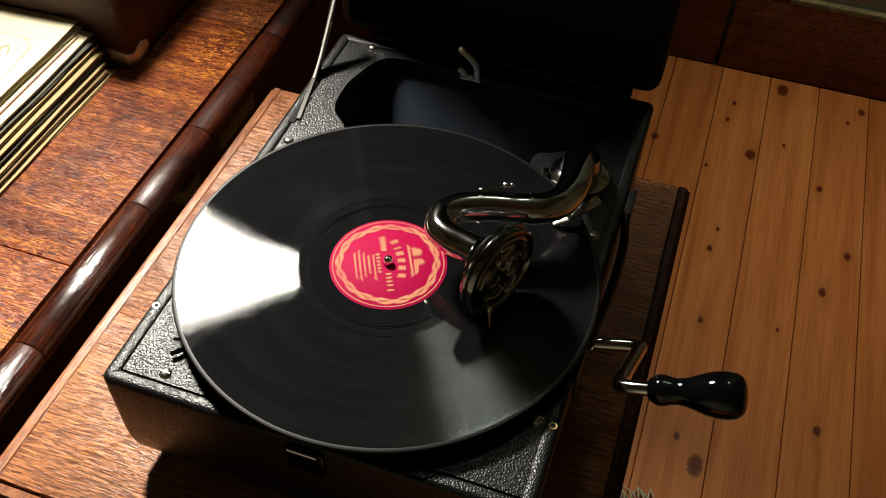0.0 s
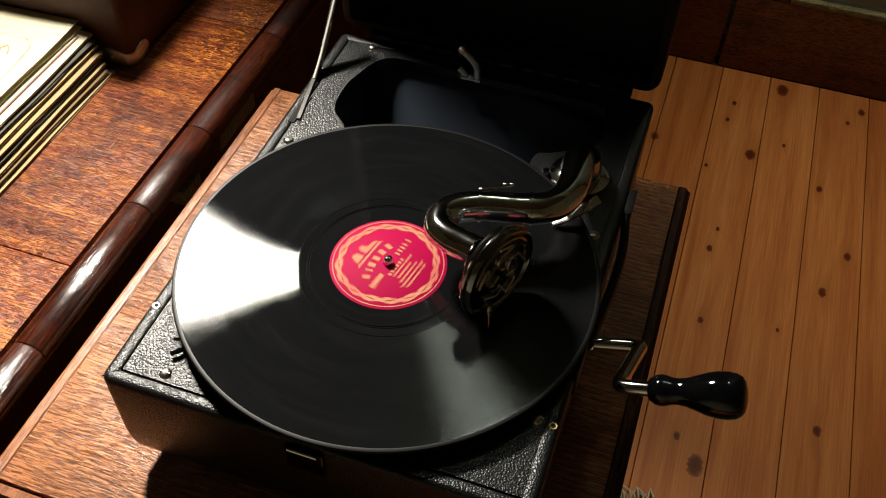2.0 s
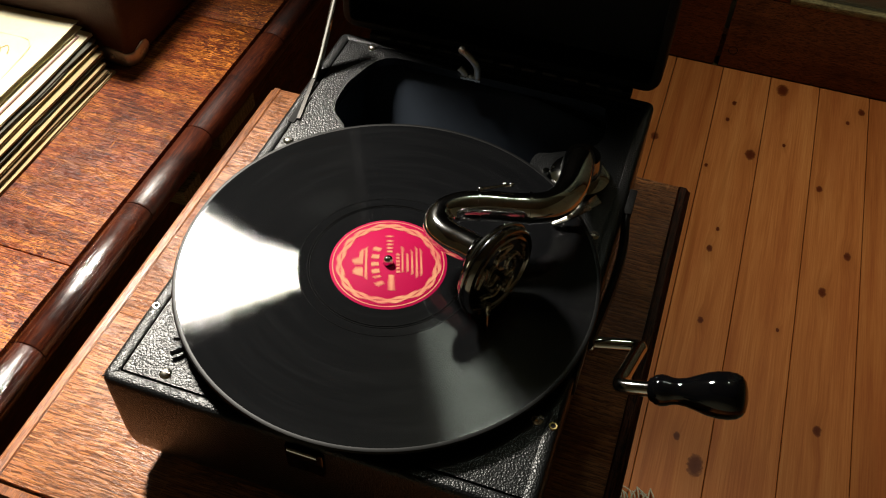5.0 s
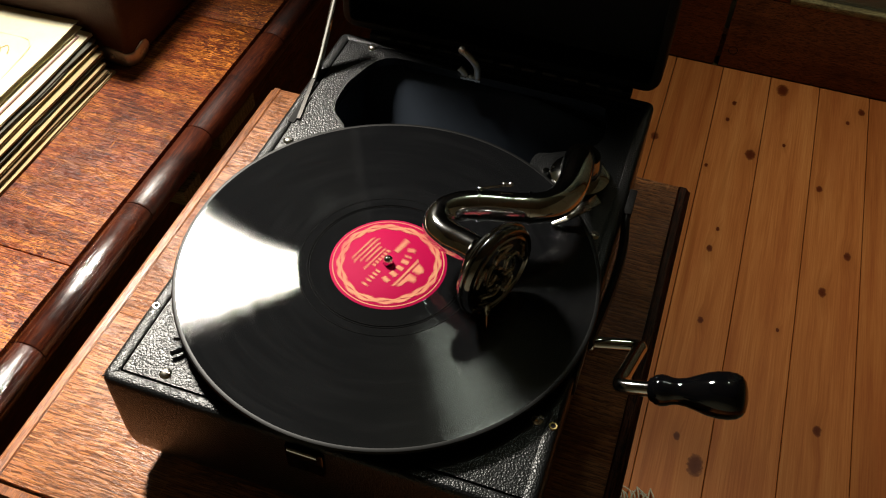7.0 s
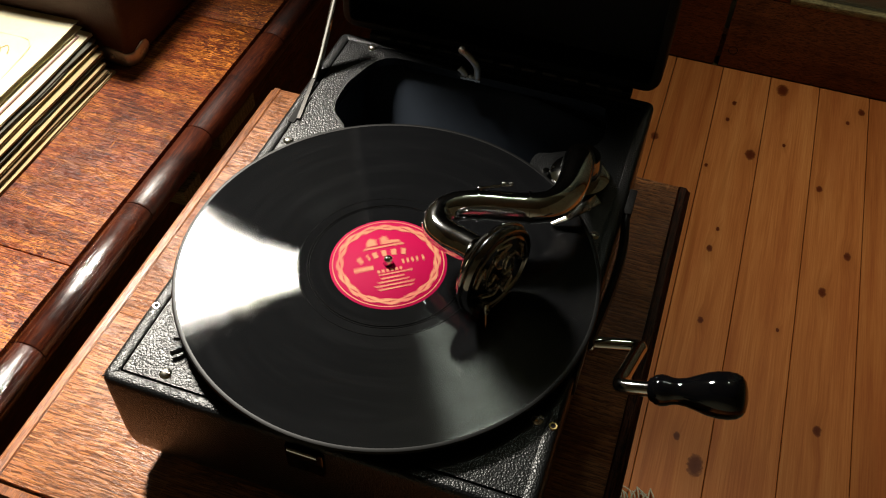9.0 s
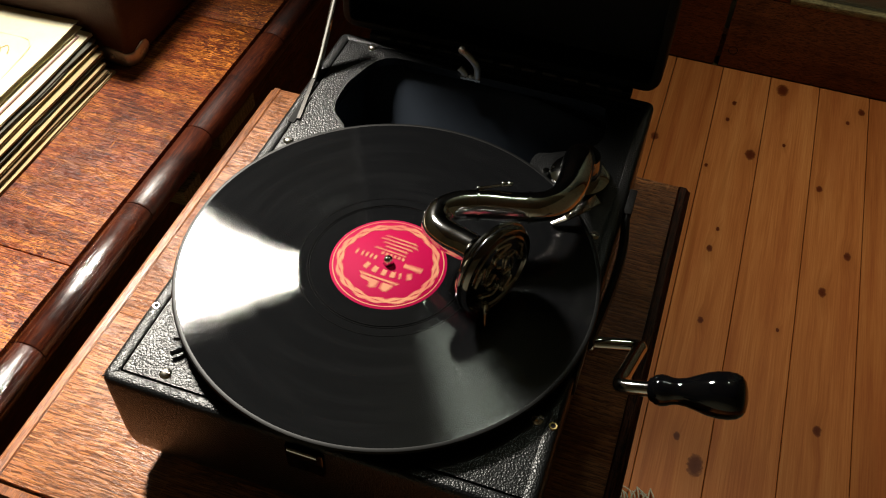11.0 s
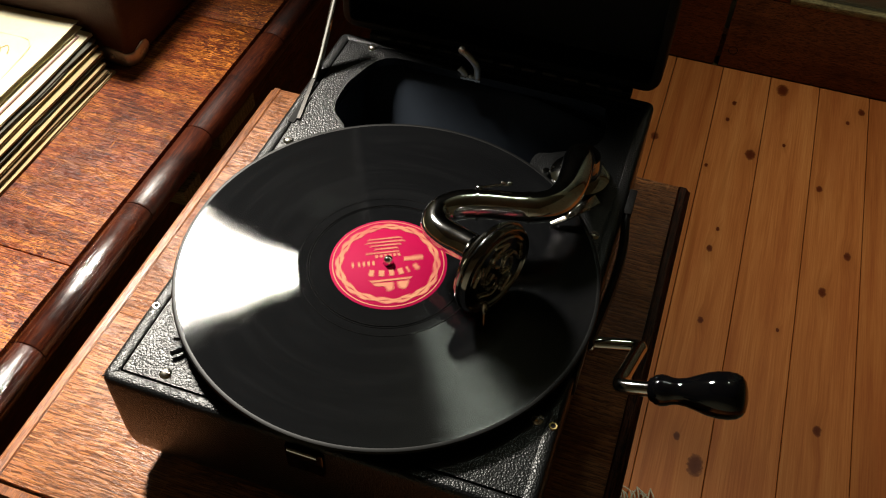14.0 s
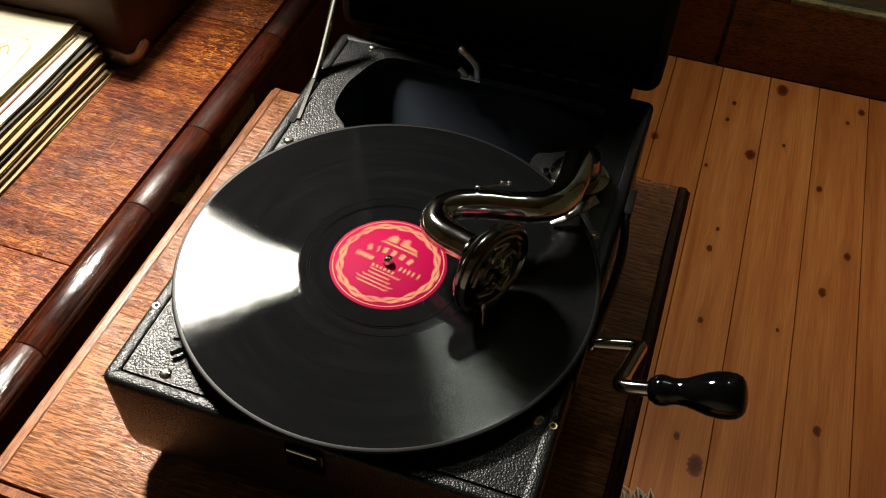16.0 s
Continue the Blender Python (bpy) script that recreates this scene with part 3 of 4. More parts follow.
# front catch and side clasp
catch = part("catch", box(-0.013, 0.013, CY0 - 0.0030, CY0 + 0.0005, TOP - 0.030, TOP - 0.004, 0.001), "lacquer", gram, "small dark front catch with a bright loop")
part("catch_loop", tube([(-0.010, CY0 - 0.0045, TOP - 0.004), (0.010, CY0 - 0.0045, TOP - 0.004)], 0.0013, 8), "chrome", catch)
part("clasp", box(CX1 - 0.0002, CX1 + 0.0022, -0.040, -0.006, TOP - 0.022, TOP + 0.0015, 0.0007), "steel_dark", gram, "dull metal side clasp")
part("side_strap", tube(spline([(CX1 + 0.002, -0.002, TOP - 0.012), (CX1 + 0.007, 0.05, TOP - 0.008), (CX1 + 0.007, 0.09, TOP - 0.008), (CX1 + 0.002, 0.128, TOP - 0.010)], 6), 0.0035, 8, flat=2.0), "lid_leather", gram)
part("strap_plate", box(CX1 - 0.0002, CX1 + 0.006, 0.122, 0.150, TOP - 0.018, TOP - 0.002, 0.001), "lid_leather", gram)

# turntable with its spindle
platter = part("turntable", lathe([(0, REC - 0.0112), (0.119, REC - 0.0112), (0.1225, REC - 0.0100), (0.1235, REC - 0.0065), (0.1225, REC - 0.0042), (0.118, REC - 0.0036), (0, REC - 0.0036)], None, 96), "chrome", gram, "nickel-rimmed felt turntable", origin=(0, 0, REC))
part("spindle", lathe([(0.0035, -0.004), (0.0035, 0.0036), (0.0031, 0.0050), (0.0022, 0.0060), (0, 0.0064)], Matrix.Translation((0, 0, REC)), 24), "chrome", platter)

# crank on the case's side
ax = Vector((math.cos(radians(20)), 0, math.sin(radians(20))))
S, A, B = Vector((0.1492, 0.0283, 0.710)), Vector((0.1854, 0.0353, 0.7140)), Vector((0.1750, -0.0310, 0.750))
shaft = (A - S).normalized()
rod = spline([S - shaft * 0.006, S + shaft * 0.012, A - shaft * 0.009], 5) + spline([A - shaft * 0.005, A + (B - A) * 0.05, A + (B - A) * 0.12], 5) + spline([A + (B - A) * 0.2, A + (B - A) * 0.8], 6)
rod += spline([B - (B - A) * 0.12, B - (B - A) * 0.03 + ax * 0.002, B + ax * 0.008], 5) + [B + ax * 0.024]
crank = part("crank", tube(rod, 0.0052, 20), "chrome", gram, "bent chrome winding crank")
part("collar", lathe([(0.0062, 0), (0.0082, 0.001), (0.0082, 0.004), (0.0062, 0.005)], along(S - shaft * 0.002, S + shaft), 24), "chrome", crank)
prof = [(0.0, 0.0), (0.0072, 0.0), (0.0082, 0.0018), (0.0098, 0.0042), (0.0106, 0.008), (0.0100, 0.0115), (0.0090, 0.0145), (0.0086, 0.018), (0.0094, 0.024), (0.0118, 0.031),
        (0.0140, 0.0375), (0.0152, 0.044), (0.0154, 0.050), (0.0146, 0.0550), (0.0128, 0.0585), (0.0096, 0.0606), (0.0050, 0.0616), (0.0, 0.0618)]
part("handle", lathe(prof, along(B + ax * 0.022, B + ax), 40), "lacquer", crank, "glossy black turned wooden handle")

# base of the tone arm
PX, PY = 0.106, 0.146
part("arm_base", lathe([(0.0215, TOP), (0.0235, TOP + 0.001), (0.0235, TOP + 0.004), (0.0205, TOP + 0.007), (0.0165, TOP + 0.009), (0.0150, TOP + 0.018), (0.0135, TOP + 0.024), (0, TOP + 0.024)], Matrix.Translation((PX, PY, 0)), 40), "chrome", gram)

# the arm itself
arm_line = spline([(PX, PY, TOP + 0.008), (PX - 0.0005, 0.1420, TOP + 0.020), (0.1055, 0.130, TOP + 0.0310), (0.1080, 0.108, TOP + 0.0390), (0.1085, 0.085, TOP + 0.0435), (0.1035, 0.0660, TOP + 0.0465),
                   (0.0925, 0.0545, TOP + 0.0485), (0.0765, 0.0485, TOP + 0.0490), (0.0570, 0.0430, TOP + 0.0495), (0.0410, 0.0350, TOP + 0.050), (0.0325, 0.0235, TOP + 0.0505),
                   (0.0340, 0.0110, TOP + 0.0510), (0.0430, 0.0040, TOP + 0.052), (0.0555, 0.0000, TOP + 0.053), (0.0650, -0.0035, TOP + 0.054)], 8)


def arm_radius(s):
    return 0.0106 + 0.0022 * max(0.0, 1 - s / 0.5)


arm = part("tone_arm", tube(arm_line, arm_radius, 24), "chrome", gram, "swan-necked chrome tone arm", origin=(PX, PY, TOP))


def ring_at(s, w, extra):
    i = int(s * (len(arm_line) - 1))
    return lathe([(0.0085, -w), (arm_radius(s) + extra, -w), (arm_radius(s) + extra, w), (0.0085, w)], along(arm_line[i], arm_line[i + 1]), 32)


part("sleeve_joint", ring_at(0.46, 0.0008, 0.0012), "chrome", arm)
part("sleeve_joint", ring_at(0.595, 0.0008, 0.0014), "chrome", arm)
lever = part("swivel_lever", tube([(0.0515, 0.0485, TOP + 0.0585), (0.0615, 0.0535, TOP + 0.0595), (0.071, 0.0585, TOP + 0.0595)], 0.0011, 8), "chrome", arm)
for q in ((0.0515, 0.0485, TOP + 0.0585), (0.0665, 0.0570, TOP + 0.0605), (0.071, 0.0585, TOP + 0.0605)):
    part("pin", lathe([(0, -0.002), (0.0016, -0.0012), (0.002, 0), (0.0016, 0.0012), (0, 0.002)], Matrix.Translation(q), 12), "chrome", lever)

for q in ((0.0577, 0.0377, TOP + 0.0425), (0.0709, 0.0489, TOP + 0.0425), (0.0801, 0.0499, TOP + 0.0425), (0.0864, 0.0522, TOP + 0.0425)):
    part("arm_screw", lathe([(0, -0.0018), (0.0013, -0.0012), (0.0018, 0), (0.0013, 0.0012), (0, 0.0018)], Matrix.Translation(q), 12), "chrome", arm)

# polished strip added as a reflection below the arm's bend, tilted towards the desk
bm = bmesh.new()
loops = []
for i in range(11):
    u = i / 10 - 0.5
    mid = Vector((0.1150, 0.0850, TOP + 0.0240)) + Vector((0.0275, 0.0215, 0.0155)) * u + Vector((-0.30, 0.28, 0.0)) * (0.009 * (u * u - 0.12))
    w = 0.0044 * (1 - 0.55 * (0.5 - u) ** 2)
    side = Vector((-0.55, 0.72, -0.03)).normalized()
    up = Vector((-0.36, -0.24, 0.90)).normalized()
    loops.append([bm.verts.new(mid + side * w * a + up * b) for a, b in ((-1, -0.0004), (-0.5, 0.0001), (0.5, 0.0001), (1, -0.0004), (0.9, -0.0022), (-0.9, -0.0022))])
for p, q in zip(loops, loops[1:]):
    for i in range(6):
        bm.faces.new((p[i], p[(i + 1) % 6], q[(i + 1) % 6], q[i]))
bm.faces.new(loops[0]), bm.faces.new(loops[-1])
part("arm_lug", bm, "nickel", arm, "curved nickel strip added in place of a bright reflection")
part("lug_stem", tube([(0.1105, 0.0810, TOP + 0.0215), (0.1085, 0.0860, TOP + 0.0400)], 0.0022, 10), "chrome", arm)
part("pivot_bolt", lathe([(0.0032, 0.0), (0.0034, 0.003), (0.0026, 0.0055), (0.0, 0.0060)], Matrix.Translation((0.0800, 0.1400, TOP - 0.0004)), 16), "chrome", gram)

# sound box: an upright disc with a moulded rim and a fretted front
SB = Vector((0.0790, -0.0075, TOP + 0.0470))
face = Vector((0.90, -0.40, 0.06)).normalized()
sb = along(SB, SB + face) @ Matrix.Diagonal((1.16, 1.16, 0.95, 1))
box_ob = part("sound_box", lathe([(0.008, -0.0155), (0.0125, -0.0150), (0.0138, -0.0135), (0.0138, -0.0112), (0.0128, -0.0102), (0.0128, -0.0088), (0.0150, -0.0080), (0.0158, -0.0065), (0.0150, -0.0050), (0.024, -0.0045), (0.0270, -0.0038), (0.0274, -0.0024), (0.0268, -0.0014), (0.0290, -0.0006), (0.0296, 0.0006), (0.0292, 0.0018), (0.0278, 0.0024), (0.0278, 0.0034), (0.0287, 0.0040),
                                  (0.0283, 0.0055), (0.0272, 0.007), (0.0262, 0.007), (0.0256, 0.0055), (0.0240, 0.0055), (0.0236, 0.0075), (0.0225, 0.008), (0.0215, 0.0068), (0.0, 0.0072)], sb, 64), "smoked_nickel", arm, "round dark nickelled sound box")
for i in range(5):
    a0 = 2 * math.pi * i / 5 + 0.3
    pts = [sb @ Vector((r * math.cos(a0 + w), r * math.sin(a0 + w), 0.0078)) for r, w in ((0.004, 0.0), (0.009, 0.55), (0.0145, 0.2), (0.0185, -0.45), (0.021, 0.15))]
    part("fret", tube(spline(pts, 5), 0.0011, 8), "nickel", box_ob)
part("face_ring", lathe([(0.0108, 0.0065), (0.0112, 0.0085), (0.0122, 0.0085), (0.0126, 0.0065)], sb, 40), "nickel", box_ob)
tip = Vector((0.0842, -0.0312, REC + 0.0003))
chuck = Vector((0.0818, -0.0240, TOP + 0.0235))
part("needle_chuck", lathe([(0, -0.003), (0.0022, -0.003), (0.0022, 0.001), (0.0014, 0.004), (0, 0.004)], along(chuck, tip), 16), "nickel", box_ob)
part("needle", lathe([(0.0009, 0.0), (0.0009, 0.72), (0.0001, 1.0)], along(chuck, tip) @ Matrix.Diagonal((1, 1, (tip - chuck).length, 1)), 10), "copper", box_ob)
part("thumb_screw", lathe([(0, 0), (0.0016, 0), (0.0016, 0.003), (0, 0.0036)], along(chuck, chuck + Vector((0.5, -0.5, 0.0))), 12), "nickel", box_ob)

# spring clip at the back of the horn mouth
clip = part("lid_clip", tube(spline([(-0.0085, 0.236, TOP - 0.001), (-0.0078, 0.236, TOP + 0.006), (-0.0090, 0.236, TOP + 0.014), (-0.0150, 0.236, TOP + 0.0215), (-0.0215, 0.236, TOP + 0.0265)], 6), 0.0030, 14), "worn_nickel_bright", gram, "bent chrome spring clip")
part("clip_prong", tube(spline([(-0.0185, 0.236, TOP - 0.001), (-0.0200, 0.236, TOP + 0.004), (-0.0240, 0.236, TOP + 0.008)], 6), 0.0027, 12), "worn_nickel_bright", clip)
part("clip_ball", lathe([(0, -0.0036), (0.0025, -0.0026), (0.0036, 0), (0.0025, 0.0026), (0, 0.0036)], Matrix.Translation((-0.0225, 0.236, TOP + 0.0275)), 16), "worn_nickel_bright", clip)
part("clip_foot", box(-0.0225, -0.0040, 0.2330, 0.2395, TOP - 0.0008, TOP + 0.0024, 0.0008), "nickel", clip)
part("clip_rivet", lathe([(0.0022, 0.0), (0.0020, 0.0010), (0.0, 0.0015)], Matrix.Translation((-0.0132, 0.2345, TOP + 0.0023)), 14), "worn_nickel_bright", clip)

# the open lid, leaning back
LEAN = 4.0
hinge = Matrix.Translation((0, CY1 + 0.0005, TOP + 0.0065)) @ Matrix.Rotation(radians(90 - LEAN), 4, "X")
lid = part("lid", shell(CX0, CX1, 0.0, 0.405, 0.013, [(0.0, -0.040), (0.0, -0.004), (0.001, -0.001), (0.0025, 0.0), (0.0075, 0.0), (0.0085, -0.001), (0.0085, -0.034), (0.0095, -0.035)],
                        hinge), "lid_leather", gram, "open lid lined in black", origin=(0, CY1, TOP))
part("lid_back", shell(CX0, CX1, 0.0, 0.405, 0.013, [(0.0, -0.0400), (0.001, -0.0432), (0.004, -0.045), (0.02, -0.0455)], hinge), "lid_leather", lid)
part("lid_plate", box(-0.015, 0.015, 0.026, 0.030, -0.030, -0.026, 0.001), "nickel", lid).matrix_local = Matrix.Translation((-0.03, 0, 0)) @ Matrix.Rotation(radians(90 - LEAN), 4, "X") 
hb = part("hinge", box(-0.118, 0.1255, CY1 - 0.004, CY1 + 0.004, TOP + 0.0002, TOP + 0.0066, 0.0012), "lid_leather", gram, "dark piano hinge")
x = -0.11
while x < 0.115:
    part("hinge_knuckle", tube([(x, CY1 - 0.0035, TOP + 0.0055), (x + 0.0125, CY1 - 0.0035, TOP + 0.0058)], 0.0014, 10), "steel_dark", hb)
    x += 0.0195


def ribbon(points, wide, thick):
    """A flat bar along points; wide is the vector across its broad face."""
    bm = bmesh.new()
    w = Vector(wide)
    loops = []
    ps = [Vector(q) for q in points]
    for i, q in enumerate(ps):
        d = (ps[min(i + 1, len(ps) - 1)] - ps[max(i - 1, 0)]).normalized()
        n = d.cross(w).normalized() * thick / 2
        loops.append([bm.verts.new(q + v) for v in (-w / 2 - n, w / 2 - n, w / 2 + n, -w / 2 + n)])
    for p, q in zip(loops, loops[1:]):
        for i in range(4):
            bm.faces.new((p[i], p[(i + 1) % 4], q[(i + 1) % 4], q[i]))
    bm.faces.new(loops[0]), bm.faces.new(loops[-1])
    return bm


stay = part("lid_stay", ribbon([(-0.1412, 0.1880, TOP - 0.002), (-0.1420, 0.2050, TOP + 0.0110), (-0.1425, 0.2400, TOP + 0.0470), (-0.1428, 0.2560, TOP + 0.0640)], (0.0005, -0.0066, 0.0062), 0.0023), "nickel", gram, "thin bright metal lid stay")
part("stay_edge", tube([(-0.1408, 0.1850, TOP + 0.0020), (-0.1408, 0.2017, TOP + 0.0142), (-0.1402, 0.2367, TOP + 0.0502), (-0.1400, 0.2527, TOP + 0.0672)], 0.0017, 10), "worn_steel", stay)
part("stay_plate", ribbon([(-0.1429, 0.194, TOP + 0.0022), (-0.1374, 0.1632, TOP + 0.0016), (-0.132, 0.1323, TOP + 0.0010)], (0.0030, 0.0008, 0.0), 0.0012), "steel_dark", stay)
part("stay_slot", box(-0.1395, -0.1335, 0.127, 0.163, TOP - 0.001, TOP + 0.0007, 0.0005), "dark_void", gram)

# ---- the record ----
disc = thing("record", (0, 0, REC), "black shellac gramophone record with a crimson label, playing", "record")
part("disc", lathe([(0.0036, REC - 0.0033), (0.146, REC - 0.0033), (0.1494, REC - 0.0026), (0.1502, REC - 0.0014), (0.1494, REC - 0.0002), (0.1476, REC + 0.0002), (0.1455, REC - 0.0001), (0.143, REC - 0.0003),
                    (0.066, REC - 0.0003), (0.0645, REC - 0.0001), (0.058, REC - 0.0001), (0.0565, REC - 0.0004), (0.0550, REC - 0.0002), (0.044, REC - 0.0002), (0.0428, REC), (0.0036, REC)], None, 160, cap=False), "shellac", disc)
part("disc_rim", lathe([(0.1468, REC + 0.00005), (0.1482, REC + 0.00035), (0.1497, REC), (0.1505, REC - 0.0014), (0.1496, REC - 0.0028), (0.1460, REC - 0.0034)], None, 160, cap=False), "shellac_rim", disc)
for r in (0.0640, 0.0572, 0.0556):
    part("groove_ring", lathe([(r - 0.0003, REC - 0.00006), (r, REC + 0.00018), (r + 0.0003, REC - 0.00006)], None, 120, cap=False), "shellac_rim", disc)
label = part("label", lathe([(0.0037, REC + 0.0002), (0.0412, REC + 0.0003), (0.0417, REC)], None, 96, cap=False), "label_red", disc, "crimson paper label with pale gold print")


def flat_shape(points, z=0.0005):
    bm = bmesh.new()
    bm.faces.new([bm.verts.new((x, y, REC + z)) for x, y in points])
    r = bmesh.ops.extrude_face_region(bm, geom=list(bm.faces))
    bmesh.ops.translate(bm, vec=(0, 0, -0.00015), verts=[g for g in r["geom"] if isinstance(g, bmesh.types.BMVert)])
    return bm


def bar(cx, cy, w, h, skew=0.0):
    return flat_shape([(cx - w / 2, cy - h / 2), (cx + w / 2, cy - h / 2), (cx + w / 2 + skew, cy + h / 2), (cx - w / 2 + skew, cy + h / 2)])


N = 192
for phase in (0.0, math.pi):
    bm = bmesh.new()
    outer, inner = [], []
    for i in range(N):
        a = 2 * math.pi * i / N
        mid = 0.0345 + 0.0016 * math.sin(8 * a + phase) + 0.0005 * math.sin(3 * a + 1.0)
        half = 0.0011 + 0.0005 * math.sin(16 * a + phase)
        z = REC + (0.0005 if phase == 0.0 else 0.00046)
        outer.append(bm.verts.new(((mid + half) * math.cos(a), (mid + half) * math.sin(a), z)))
        inner.append(bm.verts.new(((mid - half) * math.cos(a), (mid - half) * math.sin(a), z)))
    for i in range(N):
        j = (i + 1) % N
        bm.faces.new((outer[i], outer[j], inner[j], inner[i]))
    part("border", bm, "label_gold", label, "pale gold interlaced border", smooth=False)
part("rim_line", lathe([(0.0390, REC + 0.00045), (0.0394, REC + 0.0005), (0.0398, REC + 0.00045)], None, 96, cap=False), "label_gold", label)
part("emblem", flat_shape([(-0.0150, 0.0150), (0.0150, 0.0150), (0.0140, 0.0166), (-0.0140, 0.0166)]), "label_gold", label, smooth=False)
part("emblem", flat_shape([(-0.0120, 0.0180), (-0.0040, 0.0180), (-0.0045, 0.0235), (-0.0085, 0.0255), (-0.0110, 0.0215)]), "label_gold", label, smooth=False)
part("emblem", flat_shape([(-0.0010, 0.0180), (0.0130, 0.0176), (0.0120, 0.0200), (0.0050, 0.0210), (0.0030, 0.0262), (-0.0005, 0.0240)]), "label_gold", label, smooth=False)
for x, w, turn in ((-0.0190, 0.0034, 0.42), (-0.0128, 0.0016, 0.28), (-0.0076, 0.0034, 0.15), (-0.0010, 0.0032, 0.0), (0.0060, 0.0036, -0.15), (0.0130, 0.0032, -0.30)):
    y = 0.0095 - 9.0 * x * x
    ring = [(-w / 2, -0.0027), (w / 2, -0.0027), (w / 2, 0.0027), (-w / 2, 0.0027)]
    part("wordmark_block", flat_shape([(x + u * math.cos(turn) - v * math.sin(turn), y + u * math.sin(turn) + v * math.cos(turn)) for u, v in ring]), "label_gold", label, smooth=False)
part("print_bar", bar(-0.0185, -0.0020, 0.0140, 0.0034, 0.0004), "label_gold", label, smooth=False)
for i in range(5):
    part("print_bar", bar(0.0105 + 0.0034 * i + (0.001 if i == 4 else 0), -0.0010, 0.0017, 0.0036), "label_gold", label, smooth=False)
for i in range(6):
    part("print_bar", bar(-0.0085 + 0.0032 * i, -0.0068, 0.0019, 0.0026), "label_gold", label, smooth=False)
for y, w, h, cx in ((-0.0100, 0.024, 0.0012, 0.003), (-0.0135, 0.017, 0.0015, 0.0), (-0.0168, 0.022, 0.0013, 0.0), (-0.0200, 0.028, 0.0013, 0.0), (-0.0232, 0.024, 0.0013, 0.0)):
    part("print_bar", bar(cx, y, w, h), "label_gold", label, smooth=False)

# ---- records in paper sleeves on the desk ----


def sleeve(xr, yb, z, thick, look_of, size=0.262, turn=0.0, lift=0.0, label_text="", inside="grey_paper"):
    """A paper sleeve with its two leaves, a record between them, right edge at xr and back edge at yb."""
    root = thing("record_sleeve", (xr - size / 2, yb - size / 2, z), label_text, "record sleeve", "sleeves stacked on the desk")
    for low, name in ((True, "back_leaf"), (False, "front_leaf")):
        bm = bmesh.new()
        n = 14
        rng = random.Random(int(z * 1e5) + low)
        grid, under = [], []
        for iy in range(n + 1):
            row, row2 = [], []
            for ix in range(n + 1):
                u, v = ix / n, iy / n
                x, y = (u - 0.5) * size, (v - 0.5) * size
                wob = 0.0006 * noise.noise((x * 14 + z * 90, y * 14, z * 40 + low))
                bulge = (min(u, 1 - u) * 6) if min(u, 1 - u) < 1 / 6 else 1.0
                h = 0.0006 if low else 0.0006 + (thick - 0.0014) * (0.55 + 0.45 * bulge)
                h += (0.0 if low else wob + lift * max(0, u - 0.55) ** 2 * 5 + lift * 0.8 * max(0.0, u + v - 1.6) ** 2 * 4)
                edge = 0.0020 * noise.noise((z * 200, (y if ix in (0, n) else x) * 13, 3.1 + 5 * low))
                xx = x + (edge if ix in (0, n) else 0)
                yy = y + (edge if iy in (0, n) else 0)
                row.append(bm.verts.new((xx, yy, h + 0.0009)))
                row2.append(bm.verts.new((xx, yy, h)))
            grid.append(row), under.append(row2)
        for iy in range(n):
            for ix in range(n):
                bm.faces.new((grid[iy][ix], grid[iy][ix + 1], grid[iy + 1][ix + 1], grid[iy + 1][ix]))
                bm.faces.new((under[iy][ix], under[iy + 1][ix], under[iy + 1][ix + 1], under[iy][ix + 1]))
        for i in range(n):
            for g0, g1, h0, h1 in ((grid[0][i], grid[0][i + 1], under[0][i], under[0][i + 1]), (grid[n][i], grid[n][i + 1], under[n][i], under[n][i + 1]),
                                   (grid[i][0], grid[i + 1][0], under[i][0], under[i + 1][0]), (grid[i][n], grid[i + 1][n], under[i][n], under[i + 1][n])):
                bm.faces.new((g0, g1, h1, h0))
        part(name, bm, look_of, root, local=True)
    part("inner_record", lathe([(0, 0.0013), (size / 2 - 0.014, 0.0013), (size / 2 - 0.013, thick * 0.45), (0, thick * 0.45)], None, 64), "shellac_rim", root, "dark record in the sleeve", local=True)
    root.rotation_euler = (0, 0, radians(turn))
    return root


stack = [(-0.4085, 0.2470, 0.6500, 0.0050, "tan", 0.262, 0.2, 0.0, "worn tan paper sleeve at the bottom of the stack"),
         (-0.4120, 0.2405, 0.6552, 0.0046, "brown_paper", 0.258, -0.3, 0.0, "brown paper record sleeve in the stack"),
         (-0.4145, 0.2430, 0.6600, 0.0052, "tan", 0.260, 0.5, 0.0, "yellowed paper record sleeve in the stack"),
         (-0.4190, 0.2490, 0.6654, 0.0044, "grey_paper", 0.262, 0.0, 0.0, "dark grey paper record sleeve in the stack"),
         (-0.4200, 0.2510, 0.6700, 0.0050, "tan", 0.260, -0.4, 0.0, "yellowed paper record sleeve in the stack"),
         (-0.4250, 0.2510, 0.6752, 0.0048, "tan", 0.258, 0.3, 0.0, "worn tan paper record sleeve in the stack"),
         (-0.4280, 0.2540, 0.6802, 0.0050, "grey_paper", 0.258, -0.2, 0.0, "dark grey paper record sleeve in the stack"),
         (-0.4310, 0.2560, 0.6854, 0.0048, "cream", 0.260, 0.3, 0.0, "cream paper sleeve with a brown ruled border"),
         (-0.4470, 0.2590, 0.6905, 0.0050, "cream", 0.260, -0.6, 0.004, "cream paper sleeve with faint gold printing on top")]
